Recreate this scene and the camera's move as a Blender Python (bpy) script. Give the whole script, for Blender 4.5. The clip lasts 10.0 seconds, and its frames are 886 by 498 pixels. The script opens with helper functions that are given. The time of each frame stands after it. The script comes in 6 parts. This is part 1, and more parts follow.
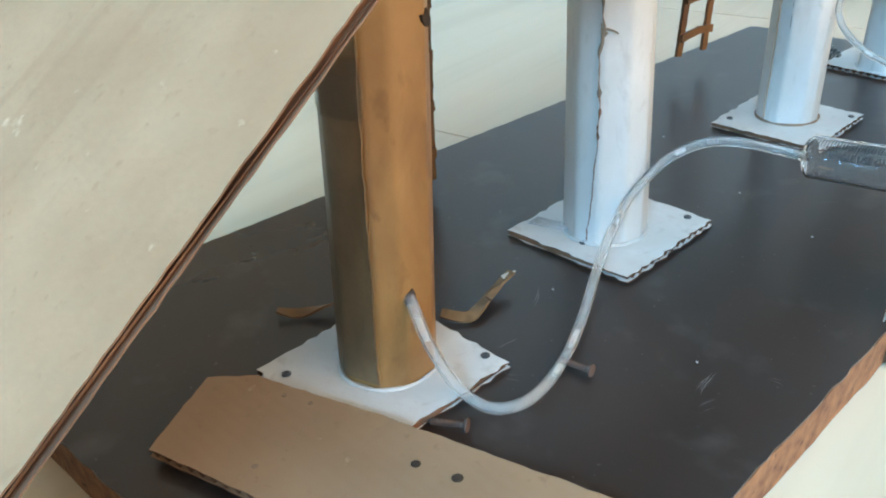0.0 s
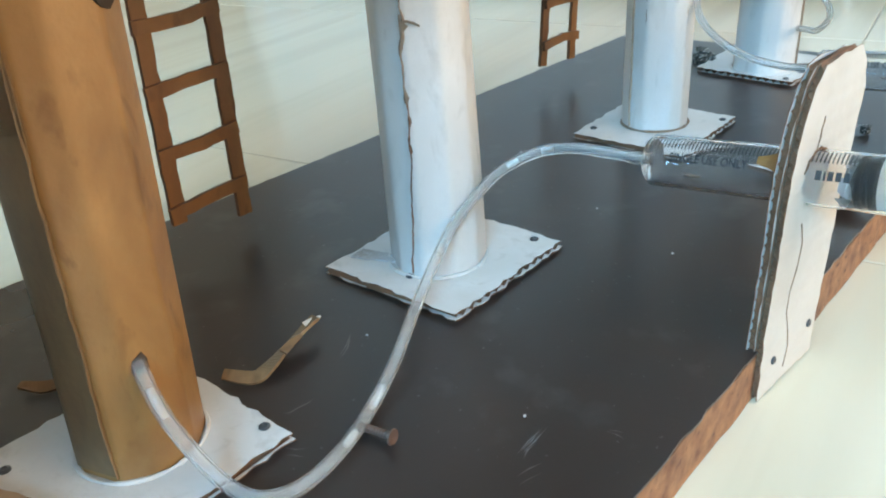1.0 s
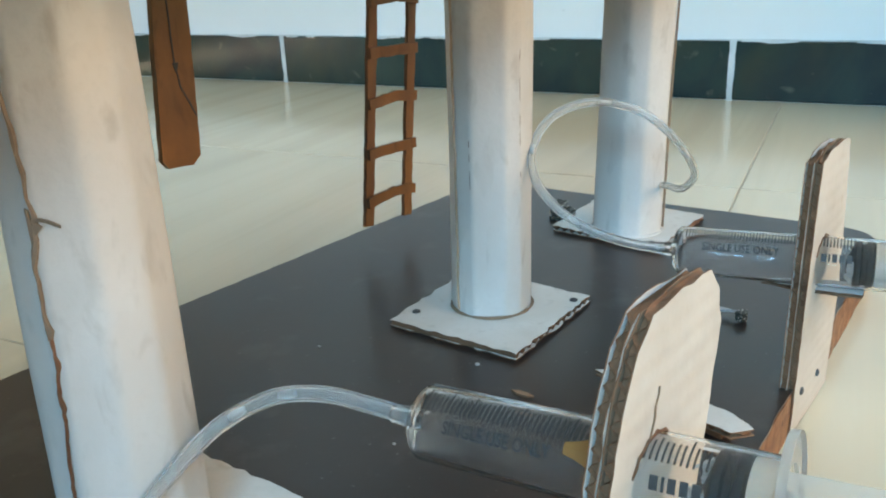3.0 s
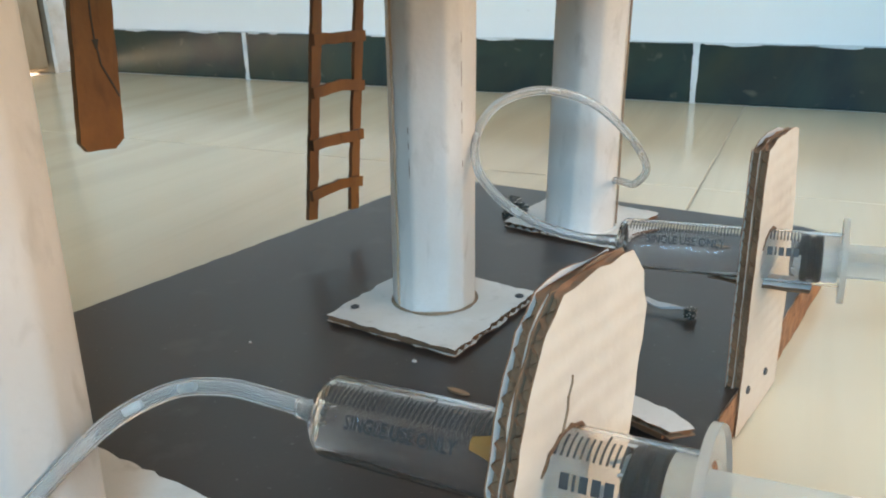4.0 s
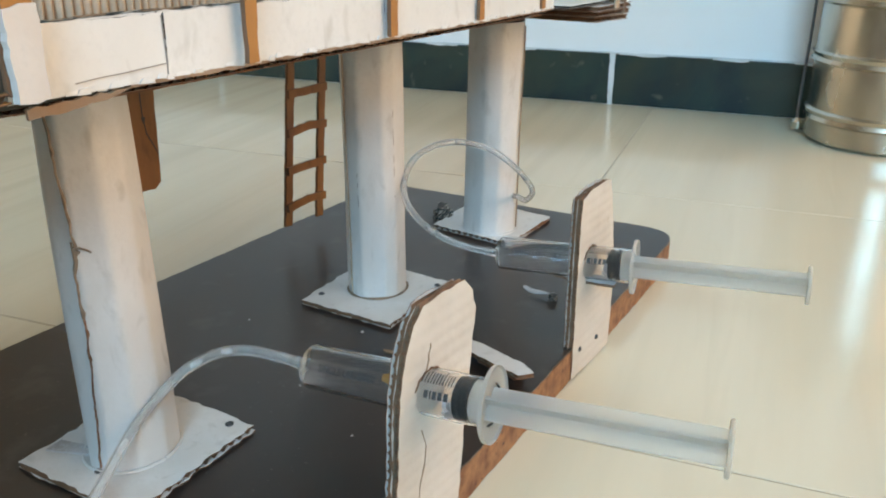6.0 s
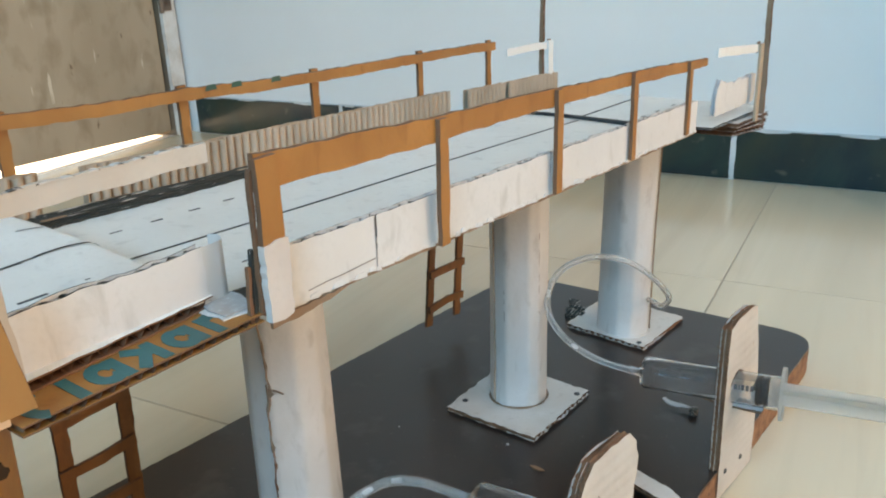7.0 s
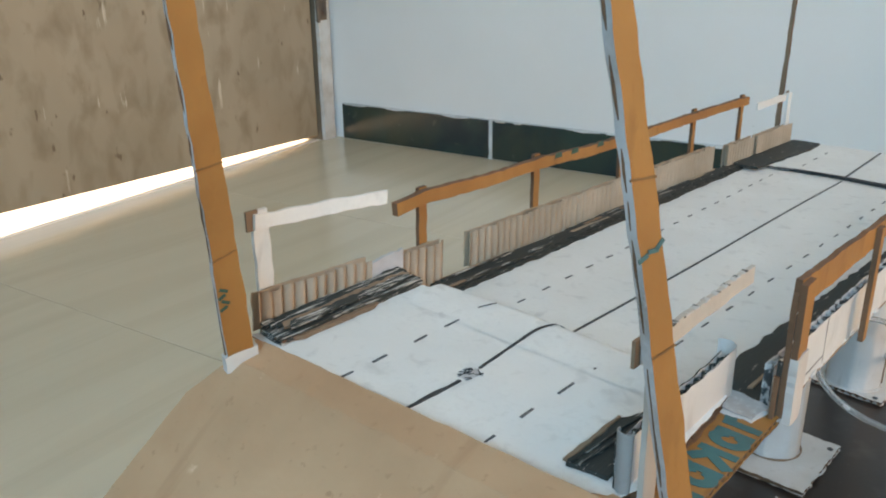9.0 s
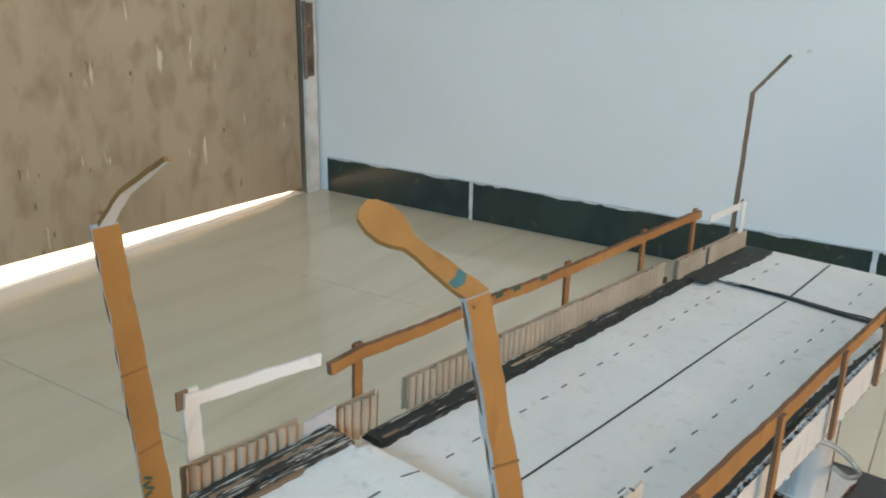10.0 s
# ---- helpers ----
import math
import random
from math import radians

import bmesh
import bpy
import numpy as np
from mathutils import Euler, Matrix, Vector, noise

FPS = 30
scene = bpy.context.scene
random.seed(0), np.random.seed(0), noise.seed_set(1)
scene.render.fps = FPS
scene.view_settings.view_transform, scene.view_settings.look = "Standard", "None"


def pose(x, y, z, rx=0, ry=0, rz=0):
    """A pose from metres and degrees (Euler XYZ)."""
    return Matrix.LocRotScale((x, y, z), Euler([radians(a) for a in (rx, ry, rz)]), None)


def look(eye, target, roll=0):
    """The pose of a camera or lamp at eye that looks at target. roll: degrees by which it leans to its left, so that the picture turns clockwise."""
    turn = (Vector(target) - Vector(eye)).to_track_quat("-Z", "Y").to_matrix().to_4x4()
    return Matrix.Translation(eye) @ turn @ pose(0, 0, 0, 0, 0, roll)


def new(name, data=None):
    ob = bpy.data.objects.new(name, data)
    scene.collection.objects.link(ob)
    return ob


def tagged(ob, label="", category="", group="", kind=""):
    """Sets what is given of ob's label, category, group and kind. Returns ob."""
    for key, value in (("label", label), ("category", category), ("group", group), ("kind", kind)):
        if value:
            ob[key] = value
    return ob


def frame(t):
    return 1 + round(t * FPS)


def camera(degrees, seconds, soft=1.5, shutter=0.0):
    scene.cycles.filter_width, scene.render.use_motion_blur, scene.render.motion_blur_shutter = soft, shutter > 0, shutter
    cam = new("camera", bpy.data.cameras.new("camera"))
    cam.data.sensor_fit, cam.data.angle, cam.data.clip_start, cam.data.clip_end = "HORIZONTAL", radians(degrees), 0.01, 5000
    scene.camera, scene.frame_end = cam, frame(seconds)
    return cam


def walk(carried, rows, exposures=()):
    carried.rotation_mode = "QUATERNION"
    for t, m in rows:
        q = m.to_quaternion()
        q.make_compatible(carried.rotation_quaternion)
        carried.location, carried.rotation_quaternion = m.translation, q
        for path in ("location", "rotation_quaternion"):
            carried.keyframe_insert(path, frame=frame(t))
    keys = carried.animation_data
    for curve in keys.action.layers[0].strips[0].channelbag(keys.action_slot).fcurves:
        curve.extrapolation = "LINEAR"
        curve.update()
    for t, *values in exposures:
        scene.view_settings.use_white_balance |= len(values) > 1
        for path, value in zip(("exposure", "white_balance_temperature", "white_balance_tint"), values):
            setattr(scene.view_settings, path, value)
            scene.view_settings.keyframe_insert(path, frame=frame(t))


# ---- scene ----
cam = camera(56.55, 10.0, soft=2.0)
U = 1.37                # metres to one drawn unit: the 50 ml syringes are 28 mm across, the floor tiles 60 cm wide
PATH = [
    (0, (0.23002, -0.34023, 0.21991), (-1.0367, 0.8534, -0.7654), -3.55),
    (0.5, (0.23179, -0.29075, 0.19624), (-1.0004, 0.9682, -0.7507), -4.78),
    (1, (0.23219, -0.25756, 0.18413), (-0.9491, 1.0682, -0.7362), -4.65),
    (1.5, (0.22590, -0.22752, 0.18513), (-0.9301, 1.1678, -0.6615), -3.75),
    (2, (0.22223, -0.19421, 0.18159), (-0.9036, 1.2603, -0.6039), -2.98),
    (2.5, (0.21768, -0.15590, 0.17635), (-0.8731, 1.3541, -0.5517), -2.44),
    (2.7, (0.21251, -0.14295, 0.17449), (-0.8687, 1.3850, -0.5300), -2.39),
    (3.8, (0.20349, -0.09547, 0.18261), (-0.8287, 1.4820, -0.4854), -1.69),
    (4, (0.21220, -0.10460, 0.16381), (-0.8043, 1.4820, -0.5066), -1.20),
    (4.5, (0.22963, -0.11866, 0.13970), (-0.7445, 1.4595, -0.6089), -1.23),
    (5, (0.25856, -0.13562, 0.15090), (-0.6644, 1.4538, -0.6377), -0.71),
    (5.2, (0.27401, -0.14650, 0.16141), (-0.6281, 1.4502, -0.6366), -0.34),
    (6.3, (0.31010, -0.24157, 0.27124), (-0.6480, 1.3560, -0.4568), -0.88),
    (6.5, (0.30454, -0.24414, 0.27796), (-0.7116, 1.3267, -0.4292), -1.27),
    (7, (0.28495, -0.24404, 0.30535), (-0.8537, 1.2606, -0.3577), -2.36),
    (7.5, (0.26118, -0.24911, 0.31569), (-0.9572, 1.2136, -0.2976), -2.04),
    (8, (0.24853, -0.27616, 0.32811), (-1.0344, 1.1305, -0.2847), -2.73),
    (8.5, (0.21127, -0.31606, 0.34579), (-1.0860, 1.0769, -0.2679), -2.59),
    (9, (0.17604, -0.35119, 0.35479), (-1.0759, 1.0557, -0.3185), -0.70),
    (9.5, (0.16359, -0.35270, 0.38742), (-1.0774, 1.0598, -0.2943), 0.80),
    (10, (0.19535, -0.32935, 0.42254), (-1.0584, 1.1026, -0.1920), 1.05),
]
EXPOSE = [(0, 2.0, 9000, 11), (0.6, 2.0, 9200, 10), (1, 1.96, 9200, 10), (2, 1.66, 9600, 10), (2.5, 1.62, 9900, 10), (4, 1.58, 11600, 18), (4.5, 1.6, 12300, 20), (6.5, 1.4, 11200, 18), (7.5, 1.22, 11300, 18), (9, 1.08, 12000, 21), (10, 1.07, 12000, 20)]
walk(cam, [(t, look(Vector(eye) * U, Vector(target) * U, roll)) for t, eye, target, roll in PATH], EXPOSE)

# ---------------------------------------------------------------- light
FLOOR = -0.023          # floor height; the board's top is z = 0
world = bpy.data.worlds.new("sky")
scene.world = world
world.use_nodes = True
wn = world.node_tree.nodes
sky = wn.new("ShaderNodeTexSky")
sky.sky_type, sky.sun_disc = "NISHITA", False
sky.sun_elevation, sky.sun_rotation = radians(64), radians(-90)
wn["Background"].inputs["Strength"].default_value = 0.10
world.node_tree.links.new(sky.outputs[0], wn["Background"].inputs[0])

sun = new("sun", bpy.data.lights.new("sun", "SUN"))
sun.data.energy, sun.data.angle, sun.data.color = 5.0, radians(0.5), (1.0, 0.98, 0.95)
sun.matrix_world = look((-2.0, -0.35, 4.2), (0, 0, 0))


def window_light(name, eye, target, w, h, watts, color):
    lamp = new(name, bpy.data.lights.new(name, "AREA"))
    lamp.data.shape, lamp.data.size, lamp.data.size_y = "RECTANGLE", w * U, h * U
    lamp.data.energy, lamp.data.color = watts * U * U, color
    lamp.matrix_world = look(eye * U, target * U)
    return lamp


# ---------------------------------------------------------------- helpers
HOME = {}
LEVEL = Matrix.Identity(4)
# how the bridge deck lies: shifted and a little turned on its pillars
DECK = Matrix(((1, -0.0037, 0, 0.0112), (0.008, 0.99, 0, -0.0019), (-0.039, 0.014, 1, -0.0038), (0, 0, 0, 1)))
lie = LEVEL


def thing(name, at, label, category, group="", kind=""):
    ob = new(name)
    ob.empty_display_size = 0.02
    at = lie @ Vector(at)
    ob.location, ob.scale = at * U, (U, U, U)
    HOME[ob.name] = at
    return tagged(ob, label, category, group, kind)


def mesh_of(name, bm, mats, smooth=False):
    bmesh.ops.recalc_face_normals(bm, faces=bm.faces)
    me = bpy.data.meshes.new(name)
    bm.to_mesh(me)
    bm.free()
    for m in (mats if isinstance(mats, (list, tuple)) else [mats]):
        me.materials.append(m)
    if smooth:
        for p in me.polygons:
            p.use_smooth = True
        me.set_sharp_from_angle(angle=radians(40))
    return me


def part(name, bm, mats, parent, label="", smooth=False):
    """One mesh object, given in world coordinates, under a thing or a part."""
    home = HOME[parent.name]
    bm.transform(Matrix.Translation(-home) @ lie)
    ob = new(name, mesh_of(name, bm, mats, smooth))
    ob.parent = parent
    HOME[ob.name] = home
    return tagged(ob, label)


def single(name, bm, mats, label, category, group="", kind="", smooth=False, at=None):
    home = lie @ Vector(at) if at is not None else Vector((0, 0, 0))
    bm.transform(Matrix.Translation(-home) @ lie)
    ob = new(name, mesh_of(name, bm, mats, smooth))
    ob.location, ob.scale = home * U, (U, U, U)
    HOME[ob.name] = home
    return tagged(ob, label, category, group, kind)


def axes(origin, u, v):
    """Matrix that takes (a, b, c) to origin + a u + b v + c (u x v)."""
    u, v = Vector(u).normalized(), Vector(v)
    w = u.cross(v).normalized()
    v = w.cross(u)
    m = Matrix((u, v, w)).transposed().to_4x4()
    m.translation = Vector(origin)
    return m


def rough_outline(pts, step=0.004, wob=0.0004, seed=1):
    """A hand-cut outline: the edges subdivided and a little uneven."""
    rng = random.Random(seed)
    out = []
    n = len(pts)
    for i in range(n):
        a, b = Vector(pts[i]), Vector(pts[(i + 1) % n])
        d = b - a
        k = max(1, int(d.length / step))
        nor = Vector((-d.y, d.x)).normalized() if d.length > 0 else Vector((0, 0))
        for j in range(k):
            off = rng.uniform(-wob, wob) if j else rng.uniform(-wob, wob) * 0.5
            out.append(a + d * (j / k) + nor * off)
    return out


def prism(bm, pts, c0, c1, m, mi=0):
    lo = [bm.verts.new(m @ Vector((p[0], p[1], c0))) for p in pts]
    hi = [bm.verts.new(m @ Vector((p[0], p[1], c1))) for p in pts]
    faces = [bm.faces.new(list(reversed(lo))), bm.faces.new(hi)]
    n = len(pts)
    for i in range(n):
        faces.append(bm.faces.new((lo[i], lo[(i + 1) % n], hi[(i + 1) % n], hi[i])))
    for f in faces:
        f.material_index = mi
    return faces


def box(bm, m, a0, a1, b0, b1, c0, c1, mi=0):
    return prism(bm, [(a0, b0), (a1, b0), (a1, b1), (a0, b1)], c0, c1, m, mi)


ID = Matrix.Identity(4)


def chord(pts, axis, s):
    """The span of the outline along the other axis at the place s of this axis."""
    hits = []
    n = len(pts)
    for i in range(n):
        p, q = pts[i], pts[(i + 1) % n]
        a, b = p[axis], q[axis]
        if (a <= s < b) or (b <= s < a):
            k = (s - a) / (b - a)
            hits.append(p[1 - axis] + k * (q[1 - axis] - p[1 - axis]))
    return (min(hits), max(hits)) if len(hits) > 1 else None


def inset(pts, d):
    """The outline drawn in by d (given anticlockwise or clockwise)."""
    area = sum(p[0] * q[1] - q[0] * p[1] for p, q in zip(pts, pts[1:] + pts[:1]))
    s = 1 if area > 0 else -1
    out = []
    n = len(pts)
    for i in range(n):
        a, p, b = Vector(pts[i - 1]), Vector(pts[i]), Vector(pts[(i + 1) % n])
        e, f = (p - a).normalized(), (b - p).normalized()
        nrm = (Vector((-e.y, e.x)) + Vector((-f.y, f.x))) * s
        out.append(tuple(p + nrm.normalized() * d))
    return out


def layered(bm, pts, th, m, seed=1, wob=0.0003, liner=0.0006):
    """Crushed corrugated card: two liners with a dark uneven filling set back between them."""
    prism(bm, rough_outline(pts, 0.004, wob, seed), th - liner, th, m, 0)
    prism(bm, rough_outline(pts, 0.004, wob, seed + 7), 0, liner, m, 2)
    prism(bm, rough_outline(inset(pts, 0.0007), 0.0022, 0.0005, seed + 3), liner, th - liner, m, 1)


def card(bm, pts, th, m, flute=0, pitch=0.0058, wob=0.0004, seed=1, liner=0.0005):
    """Corrugated board: two liners and a wavy sheet between. Slots: 0 top liner, 1 core, 2 bottom liner.
    flute: the axis across which the waves run (None: no core shown)."""
    out = rough_outline(pts, wob=wob, seed=seed)
    out2 = rough_outline(pts, wob=wob, seed=seed + 7)
    for f in prism(bm, out, th - liner, th, m, 0)[2:] + prism(bm, out2, 0, liner, m, 2)[2:]:
        f.material_index = 1
    if flute is None:
        return
    s0, s1 = min(p[flute] for p in pts), max(p[flute] for p in pts)
    n = int((s1 - s0) / (pitch / 6))
    last = None
    for i in range(n + 1):
        s = s0 + 0.0002 + (s1 - s0 - 0.0004) * i / max(1, n)
        c = chord([tuple(p) for p in pts], flute, s)
        if not c or c[1] - c[0] < 0.0015:
            last = None
            continue
        z = th / 2 + (th / 2 - liner) * math.sin(2 * math.pi * (s - s0) / pitch + seed)
        row = []
        for t in (c[0] + 0.0004, c[1] - 0.0004):
            p = (s, t, z) if flute == 0 else (t, s, z)
            row.append(bm.verts.new(m @ Vector(p)))
        if last:
            f = bm.faces.new((last[0], last[1], row[1], row[0]))
            f.material_index = 1
        last = row


def spline(pts, per=10):
    """A smooth curve through the points."""
    P = [Vector(p) for p in pts]
    P = [P[0] * 2 - P[1]] + P + [P[-1] * 2 - P[-2]]
    out = []
    for i in range(1, len(P) - 2):
        a, b, c, d = P[i - 1:i + 3]
        for k in range(per):
            t = k / per
            out.append(0.5 * ((2 * b) + (c - a) * t + (2 * a - 5 * b + 4 * c - d) * t * t + (3 * b - a - 3 * c + d) * t ** 3))
    return out + [P[-2]]


def sweep(bm, path, r, sides=12, r2=None, mi=0):
    """A tube along a path; with r2 it is hollow."""
    up = Vector((0, 0, 1))
    rings = {}
    for key, rad in (("o", r), ("i", r2)):
        if rad is None:
            continue
        rows = []
        for i, p in enumerate(path):
            t = (path[min(i + 1, len(path) - 1)] - path[max(i - 1, 0)]).normalized()
            if i == 0:
                n = t.cross(up if abs(t.z) < 0.9 else Vector((1, 0, 0))).normalized()
            else:
                n = (n - t * n.dot(t)).normalized()
            b = t.cross(n)
            rr = rad(i / (len(path) - 1)) if callable(rad) else rad
            rows.append([bm.verts.new(p + (n * math.cos(a) + b * math.sin(a)) * rr) for a in [2 * math.pi * k / sides for k in range(sides)]])
        for ra, rb in zip(rows, rows[1:]):
            for k in range(sides):
                bm.faces.new((ra[k], ra[(k + 1) % sides], rb[(k + 1) % sides], rb[k])).material_index = mi
        rings[key] = rows
    if r2 is None:
        bm.faces.new(list(reversed(rings["o"][0]))).material_index = mi
        bm.faces.new(rings["o"][-1]).material_index = mi
    else:
        for e in (0, -1):
            for k in range(sides):
                j = (k + 1) % sides
                bm.faces.new((rings["o"][e][k], rings["o"][e][j], rings["i"][e][j], rings["i"][e][k])).material_index = mi


def lathe(bm, prof, m, sides=32, mi=0, close=True):
    """Turn a profile of (radius, height) round the c axis of m."""
    rows = [[bm.verts.new(m @ Vector((r * math.cos(a), r * math.sin(a), h))) for a in [2 * math.pi * k / sides for k in range(sides)]] for r, h in prof]
    for ra, rb in zip(rows, rows[1:]):
        for k in range(sides):
            bm.faces.new((ra[k], ra[(k + 1) % sides], rb[(k + 1) % sides], rb[k])).material_index = mi
    if close:
        bm.faces.new(list(reversed(rows[0]))).material_index = mi
        bm.faces.new(rows[-1]).material_index = mi


# ---------------------------------------------------------------- materials
def material(name, base, rough=0.6, metal=0.0):
    m = bpy.data.materials.new(name)
    m.use_nodes = True
    b = m.node_tree.nodes["Principled BSDF"]
    b.inputs["Base Color"].default_value = (*base, 1)
    b.inputs["Roughness"].default_value = rough
    b.inputs["Metallic"].default_value = metal
    return m, m.node_tree.nodes, m.node_tree.links, b


def mottle(nodes, links, base, dark, scale, detail=6, lo=0.35, hi=0.7, stretch=(1, 1, 1), coord="Object", distort=0.0):
    """Two colours mixed by noise; returns the mixed colour and the noise."""
    tc = nodes.new("ShaderNodeTexCoord")
    mp = nodes.new("ShaderNodeMapping")
    mp.inputs["Scale"].default_value = stretch
    nz = nodes.new("ShaderNodeTexNoise")
    nz.inputs["Scale"].default_value, nz.inputs["Detail"].default_value = scale, detail
    nz.inputs["Distortion"].default_value = distort
    rp = nodes.new("ShaderNodeMapRange")
    rp.inputs["From Min"].default_value, rp.inputs["From Max"].default_value = lo, hi
    mx = nodes.new("ShaderNodeMix")
    mx.data_type = "RGBA"
    links.new(tc.outputs[coord], mp.inputs[0])
    links.new(mp.outputs[0], nz.inputs["Vector"])
    links.new(nz.outputs["Fac"], rp.inputs["Value"])
    links.new(rp.outputs[0], mx.inputs["Factor"])
    for key, col in (("A", dark), ("B", base)):
        if isinstance(col, tuple):
            mx.inputs[[i for i, s in enumerate(mx.inputs) if s.name == key and s.type == "RGBA"][0]].default_value = (*col, 1)
        else:
            links.new(col, mx.inputs[[i for i, s in enumerate(mx.inputs) if s.name == key and s.type == "RGBA"][0]])
    out = [s for s in mx.outputs if s.type == "RGBA"][0]
    return out, nz


def relief(nodes, links, b, height, strength, dist=0.001):
    bp = nodes.new("ShaderNodeBump")
    bp.inputs["Strength"].default_value, bp.inputs["Distance"].default_value = strength, dist
    links.new(height, bp.inputs["Height"])
    links.new(bp.outputs[0], b.inputs["Normal"])


def paper(name, base, dirt, rough=0.75, grain=1.0, stain=None):
    """Card or paper: fibres, smudges, and large worn or soiled blotches."""
    m, n, l, b = material(name, base, rough)
    c1, _ = mottle(n, l, base, dirt, 22, 6, 0.3, 0.6)
    c2, nz = mottle(n, l, c1, tuple(0.9 * v for v in base), 420, 4, 0.2, 0.5)
    c3, _ = mottle(n, l, c2, tuple(0.75 * v for v in dirt), 70, 3, 0.19, 0.26)
    if stain:
        c3, _ = mottle(n, l, c3, stain, 30, 8, 0.33, 0.58, (1, 1, 0.5), distort=0.7)
        c3, _ = mottle(n, l, c3, tuple(0.85 * v for v in stain), 110, 6, 0.28, 0.42, (1, 1, 0.4), distort=0.4)
    l.new(c3, b.inputs["Base Color"])
    big = n.new("ShaderNodeTexNoise")
    big.inputs["Scale"].default_value = 60
    tc = n.new("ShaderNodeTexCoord")
    l.new(tc.outputs["Object"], big.inputs["Vector"])
    ad = n.new("ShaderNodeMath")
    ad.operation = "MULTIPLY_ADD"
    ad.inputs[1].default_value = 3.0
    l.new(big.outputs["Fac"], ad.inputs[0])
    l.new(nz.outputs["Fac"], ad.inputs[2])
    relief(n, l, b, ad.outputs[0], 0.25 * grain, 0.0006)
    return m


KRAFT = paper("kraft_card", (0.39, 0.162, 0.044), (0.285, 0.110, 0.028), 0.6, stain=(0.31, 0.118, 0.03))


def pale_kraft(name, base, dirt, light, axis):
    m, n, l, b = material(name, base, 0.7)
    c1, _ = mottle(n, l, base, dirt, 14, 7, 0.3, 0.62)
    c2, nz = mottle(n, l, c1, dirt, 240, 5, 0.28, 0.38)
    c3, _ = mottle(n, l, c2, light, 120, 4, 0.24, 0.31)
    c4, _ = mottle(n, l, c3, dirt, 60, 5, 0.27, 0.40, (1, 0.12, 0.12))
    l.new(c4, b.inputs["Base Color"])
    # ribs of the corrugation show through the liner
    tc = n.new("ShaderNodeTexCoord")
    w = n.new("ShaderNodeTexWave")
    w.bands_direction = axis
    w.inputs["Scale"].default_value, w.inputs["Distortion"].default_value, w.inputs["Detail"].default_value = 55, 1.0, 3
    l.new(tc.outputs["Object"], w.inputs["Vector"])
    ad = n.new("ShaderNodeMath")
    ad.operation = "MULTIPLY_ADD"
    ad.inputs[1].default_value = 2.0
    l.new(nz.outputs["Fac"], ad.inputs[0])
    l.new(w.outputs["Fac"], ad.inputs[2])
    relief(n, l, b, ad.outputs[0], 0.16, 0.0006)
    return m


KRAFT_PALE = pale_kraft("pale_kraft_card", (0.585, 0.345, 0.21), (0.45, 0.245, 0.14), (0.70, 0.45, 0.30), "X")
# darker copy of the pale kraft; the flap's weaker light is in its colour
KRAFT_SHADED = pale_kraft("shaded_kraft_card", (0.335, 0.205, 0.122), (0.27, 0.16, 0.092), (0.42, 0.28, 0.18), "Y")
WHITE = paper("white_card", (0.60, 0.595, 0.585), (0.52, 0.50, 0.48), 0.5, stain=(0.535, 0.515, 0.49))
CREAM = paper("cream_card", (0.592, 0.597, 0.602), (0.548, 0.545, 0.54), 0.6, stain=(0.562, 0.56, 0.555))
CREAM_DULL = paper("dull_cream_card", (0.50, 0.455, 0.41), (0.42, 0.365, 0.32), 0.65)
CREAM_PINK = paper("pinkish_card", (0.545, 0.505, 0.485), (0.47, 0.42, 0.39), 0.7, stain=(0.49, 0.44, 0.41))
ROADP = paper("road_paper", (0.71, 0.725, 0.715), (0.645, 0.655, 0.64), 0.55, 0.7, stain=(0.68, 0.69, 0.68))
CORE = paper("corrugated_core", (0.20, 0.088, 0.047), (0.09, 0.045, 0.026), 0.85)
PINKC = paper("corrugated_face", (0.44, 0.325, 0.24), (0.29, 0.205, 0.14), 0.75)
FLUTE = paper("brown_flutes", (0.30, 0.130, 0.070), (0.15, 0.063, 0.034), 0.85)
SEAM = paper("ragged_seam", (0.22, 0.165, 0.125), (0.12, 0.085, 0.06), 0.9)
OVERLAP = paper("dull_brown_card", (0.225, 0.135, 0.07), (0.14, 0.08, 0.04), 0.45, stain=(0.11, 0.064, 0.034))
TORN = paper("torn_card", (0.26, 0.165, 0.11), (0.17, 0.10, 0.065), 0.85)
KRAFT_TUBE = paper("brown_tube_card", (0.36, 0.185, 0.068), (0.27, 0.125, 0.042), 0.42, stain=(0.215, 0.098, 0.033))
KRAFT_DARK = paper("dark_kraft_card", (0.26, 0.112, 0.035), (0.19, 0.075, 0.022), 0.55, stain=(0.15, 0.06, 0.02))


